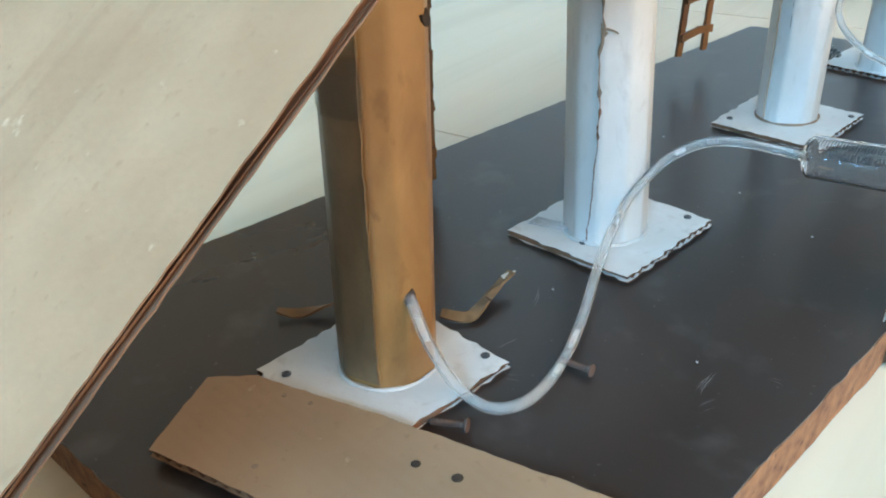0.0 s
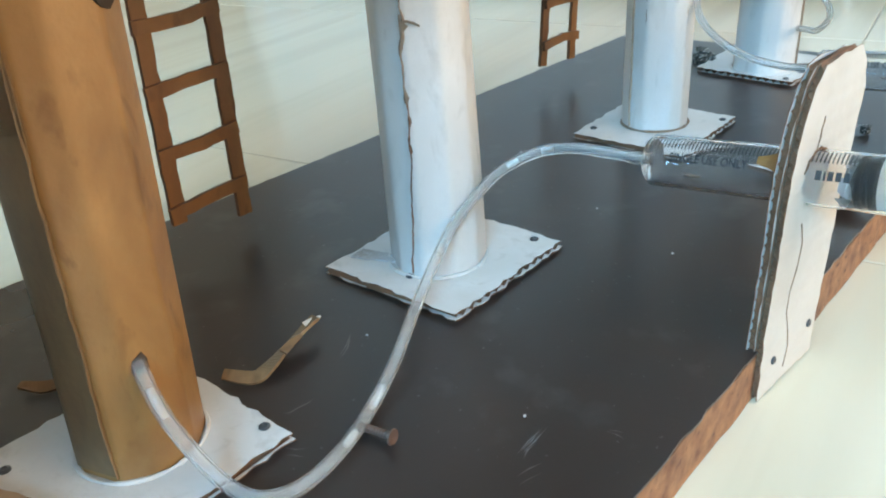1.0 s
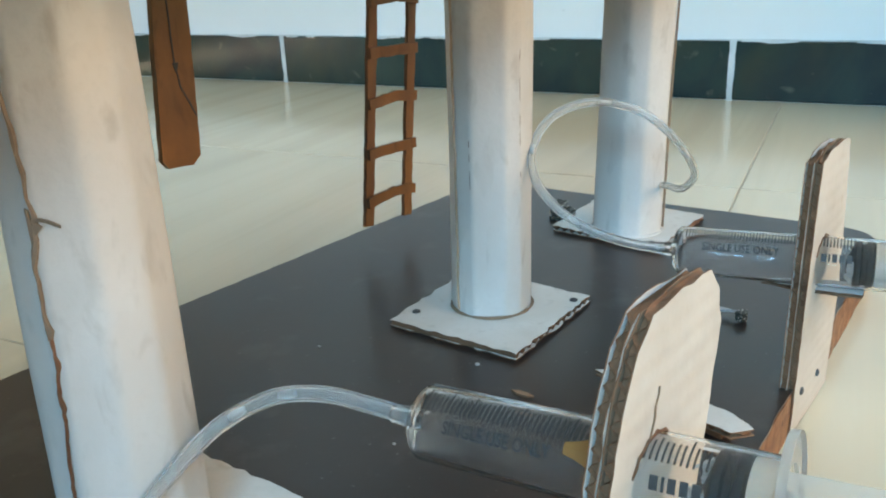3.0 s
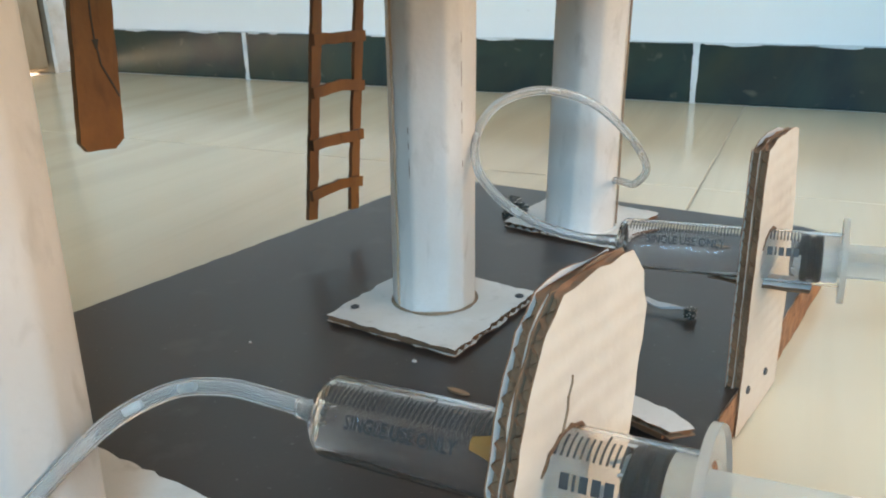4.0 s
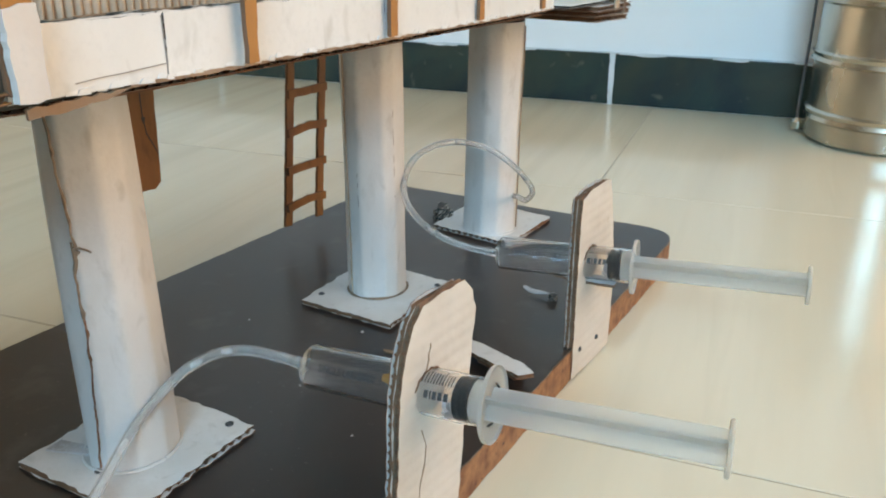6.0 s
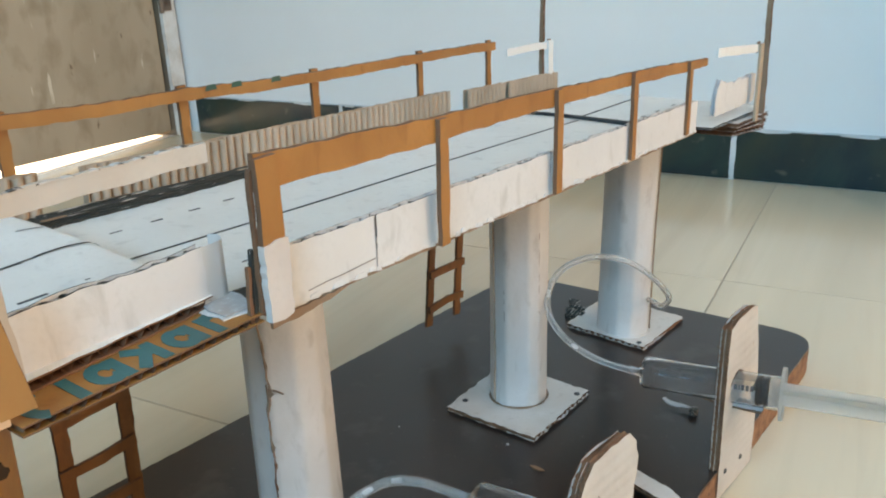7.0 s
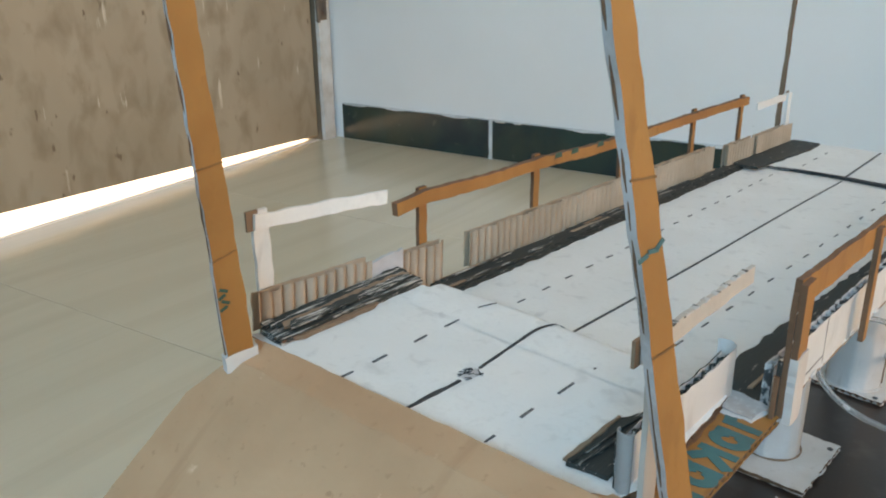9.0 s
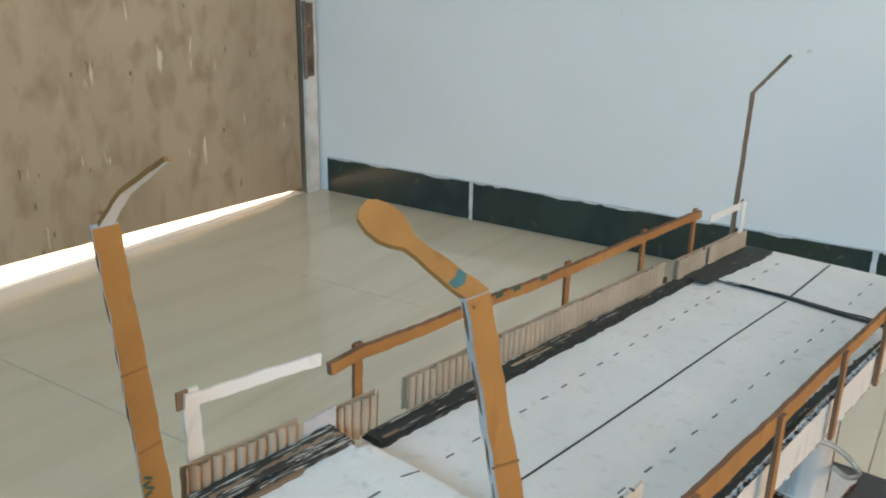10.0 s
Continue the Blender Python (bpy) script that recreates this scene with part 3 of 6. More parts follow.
# ---------------------------------------------------------------- floor tiles, 60 cm, laid along the far wall
floor = thing("floor", (0, 0, FLOOR), "polished cream floor tiles with grey-brown streaks", "floor", kind="structure")
bm = bmesh.new()
prism(bm, [(v.x, v.y) for v in (CORNER - DOWN * 0.02, near_w + DOWN * 0.12, near_e + ALONG * 0.12 + DOWN * 0.12, far_end + ALONG * 0.12 - DOWN * 0.02)], FLOOR - 0.02, FLOOR - 0.0006, ID)
part("grout_bed", bm, GROUT, floor, "thin brown grout between the tiles")
ROW = Vector((math.cos(radians(8.2)), math.sin(radians(8.2)), 0))
CROSS = Vector((-ROW.y, ROW.x, 0))
base_m = Matrix((ROW, CROSS, UP)).transposed().to_4x4()
T, TV, G = 1.765, 0.440, 0.0008
tile_me = None
for i in range(-2, 3):
    for j in range(-8, 4):
        u, v = 0.116 + T * i, 0.118 + TV * j
        c = ROW * (u + T / 2) + CROSS * (v + TV / 2)
        if tile_me is None:
            bmt = bmesh.new()
            box(bmt, ID, -T / 2 + G, T / 2 - G, -TV / 2 + G, TV / 2 - G, -0.008, 0.0)
            bmesh.ops.bevel(bmt, geom=[e for e in bmt.edges if all(v2.co.z > -0.001 for v2 in e.verts)], offset=0.0004, segments=1, affect="EDGES")
            tile_me = mesh_of("floor_tile", bmt, TILE)
        here = Matrix.Translation((c.x, c.y, FLOOR)) @ base_m.to_3x3().to_4x4()
        inv = here.inverted()
        sides = [(CORNER, OUT_W), (CORNER, OUT_N), (near_e, OUT_S), (near_e, OUT_E)]
        reach = max((here @ v2.co - p0).dot(n0) for v2 in tile_me.vertices for p0, n0 in sides)
        if reach > 0.004:
            bmc = bmesh.new()
            bmc.from_mesh(tile_me)
            for p0, n0 in sides:
                bmesh.ops.bisect_plane(bmc, geom=bmc.verts[:] + bmc.edges[:] + bmc.faces[:], plane_co=inv @ (p0 + n0 * 0.003), plane_no=inv.to_3x3() @ n0, clear_outer=True)
                bmesh.ops.holes_fill(bmc, edges=[e for e in bmc.edges if e.is_boundary], sides=0)
            if len(bmc.faces) < 5:
                bmc.free()
                continue
            ob = new("floor_tile", mesh_of("floor_tile", bmc, TILE))
        else:
            ob = new("floor_tile", tile_me)
        ob.parent = floor
        ob.matrix_local = Matrix.Translation((c.x, c.y, 0)) @ base_m.to_3x3().to_4x4()

# ---------------------------------------------------------------- stainless canister by the wall
can = thing("steel_canister", (0.2795, 0.931, FLOOR), "tall ribbed stainless steel canister on the floor", "canister")
cm = Matrix.Translation((0.2795, 0.931, FLOOR))
R = 0.0896
prof = [(0.001, 0.002), (R - 0.004, 0.002), (R, 0.006)]
for z in (0.035, 0.105, 0.175, 0.245):
    prof += [(R, z - 0.008), (R + 0.004, z - 0.005), (R + 0.0015, z), (R + 0.004, z + 0.005), (R, z + 0.008)]
prof += [(R, 0.31), (R - 0.006, 0.318), (0.001, 0.318)]
bm = bmesh.new()
lathe(bm, prof, cm, 48)
part("body", bm, STEEL, can, smooth=True)
bm = bmesh.new()
lathe(bm, [(R + 0.003, 0.312), (R + 0.003, 0.345), (R - 0.015, 0.358), (0.02, 0.364), (0.015, 0.38), (0.001, 0.382)], cm, 40)
part("lid", bm, STEEL, can, smooth=True)
for side in (-1, 1):
    bm = bmesh.new()
    bx = 0.2795 + side * (R + 0.004)
    sweep(bm, spline([(bx, 0.931, FLOOR + 0.30), (bx + side * 0.006, 0.931, FLOOR + 0.29), (bx + side * 0.004, 0.931, FLOOR + 0.15), (bx + side * 0.006, 0.931, FLOOR + 0.03), (bx + side * 0.004, 0.931, FLOOR + 0.012)]), 0.0018, 8)
    part("side_clamp", bm, SCREW, can, "dark steel clamp rod", smooth=True)
    bm = bmesh.new()
    lathe(bm, [(0.002, 0), (0.008, 0.002), (0.009, 0.012), (0.004, 0.017)], Matrix.Translation((bx + side * 0.004, 0.931, FLOOR + 0.002)), 14)
    part("clamp_foot", bm, STEEL, can, smooth=True)

# ---------------------------------------------------------------- the base board
BL = [(-0.1695, -0.287), (0.1443, -0.270), (0.1590, 0.4295), (-0.1300, 0.4245)]


def rounded(pts, r, seg=6):
    out = []
    n = len(pts)
    for i in range(n):
        p, a, b = Vector(pts[i]), Vector(pts[i - 1]), Vector(pts[(i + 1) % n])
        rr = r[i]
        p0, p1 = p + (a - p).normalized() * rr, p + (b - p).normalized() * rr
        for k in range(seg + 1):
            t = k / seg
            out.append(p0 * (1 - t) ** 2 + p * 2 * t * (1 - t) + p1 * t * t)
    return out


board = thing("base_board", (0, 0.07, FLOOR), "dark brown laminated chipboard with raw reddish edges on the floor", "board")
bm = bmesh.new()
prism(bm, rough_outline(rounded(BL, (0.006, 0.006, 0.032, 0.006)), 0.008, 0.0003, 4), FLOOR + 0.0005, -0.0012, ID)
part("core", bm, CHIP, board, "raw reddish chipboard edge")
bm = bmesh.new()
prism(bm, rough_outline(rounded(BL, (0.006, 0.006, 0.032, 0.006)), 0.006, 0.0005, 5), -0.0012, 0, ID)
laminate_top = part("laminate_top", bm, LAMINATE, board, "glossy dark brown laminate, scratched and dusty")

# pale scratches scraped into the laminate
rng = random.Random(41)
for x0, y0, x1, y1, n, spread in ((0.031, -0.119, 0.032, -0.111, 3, 0.004), (0.044, -0.134, 0.054, -0.130, 2, 0.002), (0.111, -0.091, 0.110, -0.073, 4, 0.003), (0.127, -0.064, 0.133, -0.063, 2, 0.001), (0.116, -0.102, 0.121, -0.090, 2, 0.003), (0.020, -0.085, 0.008, -0.060, 2, 0.002), (0.07, 0.10, 0.085, 0.112, 2, 0.003)):
    bm = bmesh.new()
    for k in range(n):
        o = Vector((rng.uniform(-spread, spread), rng.uniform(-spread, spread), 0))
        a, b = Vector((x0, y0, 0)) + o, Vector((x1, y1, 0)) + o + Vector((rng.uniform(-0.002, 0.002), rng.uniform(-0.002, 0.002), 0))
        d = (b - a) * rng.uniform(0.5, 1.0)
        w = rng.uniform(0.00012, 0.00028)
        s = Vector((-d.y, d.x, 0)).normalized() * w
        mid = a + d * 0.5 + s * rng.uniform(-4, 4)
        lift = Vector((0, 0, 0.00006 + 0.00001 * k))
        va, vb, vc, vd = [bm.verts.new(p + lift) for p in (a, mid - s, a + d, mid + s)]
        bm.faces.new((va, vb, vc, vd))
    part("scratch", bm, SCRATCH, laminate_top, "pale scratch in the laminate")

# small chips and dust lying on the board
for k, (x, y, s) in enumerate(((0.060, 0.142, 0.0022), (0.036, 0.085, 0.0008), (0.018, -0.068, 0.0007), (0.10, -0.074, 0.0008), (-0.045, 0.133, 0.0009), (0.09, 0.06, 0.0007), (0.102, 0.368, 0.0028), (0.03, 0.155, 0.0016))):
    rng = random.Random(k)
    bm = bmesh.new()
    pts = [(x + s * rng.uniform(0.6, 1.2) * math.cos(a) * (2.2 if s > 0.002 else 1), y + s * rng.uniform(0.5, 1.0) * math.sin(a)) for a in [2 * math.pi * i / 6 for i in range(6)]]
    prism(bm, pts, 0.0001, 0.0004 + 0.25 * s, ID)
    single("card_crumb", bm, (TORN if s > 0.002 else PALEEDGE), "small crumb of torn cardboard on the board", "scrap", "crumbs on the board")


def screw(parent, p, nrm=(0, 0, 1), r=0.0022, name="screw"):
    bm = bmesh.new()
    u = Vector((1, 0, 0)) if abs(nrm[0]) < 0.5 else Vector((0, 1, 0))
    m = axes(p, u, Vector(nrm).cross(u))
    lathe(bm, [(r * 0.2, -0.002), (r, 0.0), (r * 0.95, 0.0005), (r * 0.55, 0.0009), (r * 0.25, 0.0004)], m, 10)
    return part(name, bm, SCREW, parent, "dark screw head")


# ---------------------------------------------------------------- pillars
TILT = 0.028


def zd(y, x=0.0):
    """Height of the main deck's road surface: it falls along the bridge and leans a little."""
    return 0.2035 - 0.041 * (y + 0.09) + TILT * x


def pillar(name, c, r, corners, top, mat, label, holes, seam=None, facets=11, seed=1, lean=(0, 0), sharp=0.6, taper=0.0, folds=None):
    t = thing(name, (c[0], c[1], 0.0), label, "pillar", "bridge pillars")
    rng = random.Random(seed)
    # the folded card tube: soft facets, a small ripple, open shell with thickness
    bm = bmesh.new()
    sides, rows = 72, 14
    offs = [rng.uniform(-0.3, 0.3) for _ in range(facets)]
    ang = sorted((2 * math.pi * (k + offs[k] * 0.6) / facets) for k in range(facets))
    if folds:
        ang, facets = sorted(radians(f % 360) for f in folds), len(folds)

    def rad(a, h):
        a %= 2 * math.pi
        best = 0
        for k in range(facets):
            a0, a1 = ang[k], ang[(k + 1) % facets] + (2 * math.pi if k == facets - 1 else 0)
            aa = a if a >= a0 else a + 2 * math.pi
            if a0 <= aa < a1:
                half = (a1 - a0) / 2
                best = math.cos(half) / math.cos(aa - a0 - half)
                best = sharp * best + 1 - sharp
        return r * best * (1 - taper * (h / top) ** 2) * (1 + 0.012 * math.sin(3 * a + 5 * h / top + seed) + 0.006 * math.sin(9 * h / top + 2 * a))
    ring = []
    for inner in (0, 1):
        rr = []
        for j in range(rows + 1):
            h = 0.0037 + (top - 0.0037) * j / rows
            cx, cy = c[0] + lean[0] * h / top, c[1] + lean[1] * h / top
            row = []
            for k in range(sides):
                a = 2 * math.pi * k / sides
                q = rad(a, h) - 0.0009 * inner
                if seam is not None:
                    d = (a - seam + math.pi) % (2 * math.pi) - math.pi
                    if 0 <= d < 1.2:
                        q += 0.0007 * (1 - d / 1.2)
                row.append(bm.verts.new((cx + q * math.cos(a), cy + q * math.sin(a), h)))
            rr.append(row)
        for ra, rb in zip(rr, rr[1:]):
            for k in range(sides):
                bm.faces.new((ra[k], ra[(k + 1) % sides], rb[(k + 1) % sides], rb[k]))
        ring.append(rr)
    for e in (0, -1):
        for k in range(sides):
            bm.faces.new((ring[0][e][k], ring[0][e][(k + 1) % sides], ring[1][e][(k + 1) % sides], ring[1][e][k]))
    tube = part("tube", bm, mat, t, smooth=True)
    # base plate of corrugated card
    bm = bmesh.new()
    loc = [(p[0] - c[0], p[1] - c[1]) for p in corners]
    card(bm, loc, 0.0034, Matrix.Translation((c[0], c[1], 0.0002)), flute=1 if seed % 2 else 0, seed=seed, wob=0.0010)
    plate = part("base_plate", bm, (WHITE, CORE, WHITE), t, "white corrugated card plate screwed to the board")
    for hx, hy in holes:
        screw(plate, (hx, hy, 0.0038))
    # glue bead round the foot
    bm = bmesh.new()
    path = [Vector((c[0] + (r + 0.0006) * math.cos(a), c[1] + (r + 0.0006) * math.sin(a), 0.0041)) for a in [2 * math.pi * k / 40 for k in range(41)]]
    sweep(bm, path, lambda s: 0.0004 + 0.0006 * abs(math.sin(17 * s + seed)), 6)
    part("glue_bead", bm, TORN if seed == 3 else WHITE, t, "uneven bead of dried glue")
    return tube, rad


P1, P2, P3, P4 = (0.0021, -0.1614), (0.0025, -0.0035), (0.0045, 0.2110), (0.0190, 0.3570)
LEAN1, LEAN2 = (0.0025, 0.0080), (-0.0085, 0.0090)
p1, rad1 = pillar("brown_pillar", P1, 0.0213, [(-0.0360, -0.2050), (0.0400, -0.2045), (0.0430, -0.1290), (-0.0370, -0.1270)], 0.2045, KRAFT_TUBE,
                  "brown kraft card pillar on a white screwed base plate", [(-0.0231, -0.1979), (0.0323, -0.1328)], seam=radians(-54), seed=2, sharp=0.8, taper=0.03, lean=LEAN1, folds=(-140, -98, -54, -24, 20, 62, 110, 165))
p2, rad2 = pillar("white_pillar", P2, 0.0225, [(-0.0355, -0.0405), (0.0425, -0.0400), (0.0435, 0.0390), (-0.0340, 0.0400)], 0.1870, WHITE,
                  "white card pillar with a torn seam on a screwed plate", [(0.0318, 0.0333), (0.0050, -0.0260)], seam=radians(-68), seed=5, sharp=0.85, taper=0.08, lean=LEAN2, folds=(-150, -98, -68, -28, 4, 40, 82, 128, 172))
p3, rad3 = pillar("white_pillar", P3, 0.0202, [(-0.0295, 0.1685), (0.0435, 0.1665), (0.0450, 0.2425), (-0.0310, 0.2480)], 0.1815, WHITE,
                  "white card pillar with brown glue round its foot", [(0.0400, 0.2335), (-0.0231, 0.1823)], seam=radians(-112), seed=3, sharp=0.9, lean=(0.001, 0.001), folds=(-150, -112, -84, -38, -15, 25, 68, 112, 165))
p4, rad4 = pillar("white_pillar", P4, 0.0222, [(-0.0245, 0.3380), (0.0500, 0.3300), (0.0545, 0.4030), (-0.0240, 0.4120)], 0.1715, WHITE,
                  "white card pillar with a hose entering its side", [(0.0435, 0.3350)], seam=radians(35), facets=8, seed=8, lean=(0.003, 0.002))


def bearing_at(knots, h):
    """Straight lines from knot to knot."""
    for (h0, v0), (h1, v1) in zip(knots, knots[1:]):
        if h <= h1:
            return v0 + (v1 - v0) * max(0.0, h - h0) / (h1 - h0)
    return knots[-1][1]


def torn_seam(t, c, rad, knots, z0, z1, width, mat, seed, wander=0.05, lean=(0, 0), top=0.2):
    """A ragged edge up a pillar; knots give its bearing in degrees by height."""
    rng = random.Random(seed)
    bm = bmesh.new()
    n = 46
    prev = None
    off = 0.0
    for i in range(n + 1):
        h = z0 + (z1 - z0) * i / n
        off = off * 0.85 + rng.uniform(-wander, wander) * 0.35
        a = radians(bearing_at(knots, h)) + off
        w = width(h) * rng.uniform(0.3, 1.7)
        row = []
        for s, lift in ((-0.5, 0.0002), (0.0, 0.0011), (0.5, 0.0009), (0.55, -0.0002)):
            aa = a + s * w / rad(a, h)
            q = rad(aa, h) + 0.0006 + lift
            row.append(bm.verts.new((c[0] + lean[0] * h / top + q * math.cos(aa), c[1] + lean[1] * h / top + q * math.sin(aa), h)))
        if prev:
            for k in range(3):
                bm.faces.new((prev[k], prev[k + 1], row[k + 1], row[k]))
        prev = row
    return part("torn_seam", bm, mat, t, "ragged torn edge showing brown card")


SEAM2 = [(0, -79), (0.045, -72), (0.08, -67), (0.105, -68), (0.116, -64), (0.125, -67), (0.14, -68), (0.16, -74), (0.187, -79)]
torn_seam(p2, P2, rad2, SEAM2, 0.006, 0.085, lambda h: 0.0003 + 0.0005 * (h > 0.06), CORE, 3, lean=LEAN2, top=0.1870)
torn_seam(p2, P2, rad2, SEAM2, 0.083, 0.186, lambda h: 0.0004 + 0.0013 * abs(math.sin(h * 310) * math.sin(h * 127)), SEAM, 13, lean=LEAN2, top=0.1870)
torn_seam(p4, P4, rad4, [(0, 10), (0.2, 10)], 0.006, 0.168, lambda h: 0.0014, TORN, 4, lean=(0.003, 0.002), top=0.1715)
torn_seam(p3, P3, rad3, [(0, -111), (0.2, -112)], 0.006, 0.180, lambda h: 0.0004, PINKC, 24, lean=(0.001, 0.001), top=0.1815)
torn_seam(p1, P1, rad1, [(0, -52.5), (0.06, -53.5), (0.1, -55), (0.14, -54), (0.21, -51)], 0.006, 0.203, lambda h: 0.0005, OVERLAP, 6, lean=LEAN1, top=0.2045)
# tear running sideways from the second pillar's seam, with a curled lip
bm = bmesh.new()
m = axes((P2[0] + LEAN2[0] * 0.61 + 0.0219 * math.cos(radians(-57)), P2[1] + LEAN2[1] * 0.61 + 0.0219 * math.sin(radians(-57)), 0.1135), (math.cos(radians(33)), math.sin(radians(33)), 0), (0, 0, 1))
prism(bm, [(-0.0036, 0.0010), (-0.0012, 0.0016), (0.0012, 0.0009), (0.0040, -0.0004), (0.0041, 0.0003), (0.0016, 0.0017), (-0.0010, 0.0025), (-0.0036, 0.0021)], 0.0, 0.0006, m)
prism(bm, [(-0.0042, -0.0062), (-0.0032, -0.0040), (-0.0026, -0.0020), (-0.0006, 0.0001), (-0.0016, 0.0009), (-0.0034, 0.0008), (-0.0036, 0.0046), (-0.0042, 0.0052)], 0.0, 0.0008, m)
part("torn_notch", bm, SEAM, p2, "small torn notch showing brown card")
# scuffed dark ticks on two folds of the third pillar
for bearing, spans in ((-84, ((0.070, 0.079), (0.083, 0.087), (0.090, 0.0935))), (-15, ((0.074, 0.077), (0.089, 0.096), (0.098, 0.104), (0.110, 0.121), (0.128, 0.133)))):
    a = radians(bearing)
    for z0, z1 in spans:
        bm = bmesh.new()
        prev = None
        for k in range(4):
            h = z0 + (z1 - z0) * k / 3
            q = rad3(a, h) + 0.0012
            p = Vector((P3[0] + q * math.cos(a), P3[1] + q * math.sin(a), h))
            d = Vector((-math.sin(a), math.cos(a), 0)) * 0.00022 * (1 if k in (1, 2) else 0.4)
            row = [bm.verts.new(p - d), bm.verts.new(p + d)]
            if prev:
                bm.faces.new((prev[0], prev[1], row[1], row[0]))
            prev = row
        part("scuff", bm, SEAM, p3, "short dark scuff along a fold")
# overlapping end of the brown pillar's sheet, dull and taped; its brown takes in some of that side's shade


def on_p1(a, h, lift):
    q = rad1(a, h) + lift
    return Vector((P1[0] + LEAN1[0] * h / 0.2045 + q * math.cos(a), P1[1] + LEAN1[1] * h / 0.2045 + q * math.sin(a), h))


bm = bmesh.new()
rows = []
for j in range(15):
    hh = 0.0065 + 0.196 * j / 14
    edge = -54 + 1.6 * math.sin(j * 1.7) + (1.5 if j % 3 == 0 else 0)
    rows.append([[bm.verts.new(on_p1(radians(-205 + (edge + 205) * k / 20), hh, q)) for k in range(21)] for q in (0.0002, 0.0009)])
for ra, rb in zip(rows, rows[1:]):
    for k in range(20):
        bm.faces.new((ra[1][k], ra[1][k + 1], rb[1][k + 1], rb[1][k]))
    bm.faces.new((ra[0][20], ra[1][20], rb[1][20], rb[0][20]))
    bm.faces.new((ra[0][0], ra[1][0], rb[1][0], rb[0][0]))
part("overlap_sheet", bm, OVERLAP, p1, "dull overlapping edge of the rolled card, darkened partly for shade", smooth=True)
# clear tape round the brown pillar
bm = bmesh.new()
for z in (0.120,):
    rows = []
    for q in (0.0004, 0.0006):
        for hh in (z, z + 0.022):
            rows.append([bm.verts.new(on_p1(radians(-175 + 6 * k), hh, q + 0.0009)) for k in range(22)])
    for ra, rb in ((rows[0], rows[1]), (rows[2], rows[3])):
        for k in range(21):
            bm.faces.new((ra[k], ra[k + 1], rb[k + 1], rb[k]))
part("tape", bm, TAPE, p1, "glossy clear sticky tape", smooth=True)
# hose hole in the brown pillar, and a torn bite at its top: raised patches, dark as the shade inside
for ang_d, z, s in ((-14, 0.0452, 0.0050), (25, 0.150, 0.0045)):
    a = radians(ang_d)
    bm = bmesh.new()
    m = axes(on_p1(a, z, 0.0004), (-math.sin(a), math.cos(a), 0), (0, 0, 1))
    pts = [(s * (0.8 + 0.3 * math.sin(5 * k + ang_d)) * math.cos(2 * math.pi * k / 10), s * 0.8 * (0.8 + 0.25 * math.cos(3 * k)) * math.sin(2 * math.pi * k / 10)) for k in range(10)]
    prism(bm, pts, -0.0022, 0.0003, m)
    part("hose_hole", bm, HOLE_SHADE, p1, "dark patch for the shade inside a ragged hole")
# scrap of tape on the second plate
bm = bmesh.new()
m = axes((-0.0215, -0.020, 0.0038), (0.92, 0.38, 0), (-0.38, 0.92, 0))
prism(bm, rough_outline([(-0.012, -0.004), (0.010, -0.005), (0.012, -0.003), (0.004, 0.000), (0.011, 0.002), (-0.009, 0.005)], 0.003, 0.0003, 2), 0, 0.0008, m)
part("tape_scrap", bm, PALEEDGE, p2.parent, "scrap of dull grey tape")

# ---------------------------------------------------------------- the ramp and its foot flap
ramp = thing("approach_ramp", (0, -0.34, FLOOR), "large brown cardboard approach ramp sloping down from the deck", "ramp")
rm = Matrix(((1, 0, 0), (0, -0.8115, -0.5843), (0, -0.5843, 0.8115))).transposed().to_4x4()
rm.translation = Vector((-0.0800, -0.1905, 0.2070))
bm = bmesh.new()
card(bm, [(0.006, 0.0), (0.168, 0.0), (0.1745, 0.01), (0.179, 0.391), (-0.006, 0.391), (-0.003, 0.02)], 0.0036, rm, flute=0, seed=11, wob=0.0003)
part("sheet", bm, (KRAFT_PALE, CORE, CORE), ramp, "pale brown corrugated sheet with faint ribs")
bm = bmesh.new()
prism(bm, rough_outline([(-0.0742, 0.0), (0.0882, 0.0), (0.0875, 0.0130), (-0.0742, 0.0130)], 0.006, 0.0003, 14), -0.0026, 0.0006, axes((0, -0.1928, 0.2092), (1, 0, 0), (0, 0.0126, 0.0036)))
prism(bm, rough_outline([(-0.0780, -0.1860), (0.0965, -0.1850), (0.0965, -0.1690), (-0.0780, -0.1750)], 0.006, 0.0003, 14), 0.2040, 0.2076, ID)
part("top_flap", bm, KRAFT_PALE, ramp, "folded top edge of the ramp")

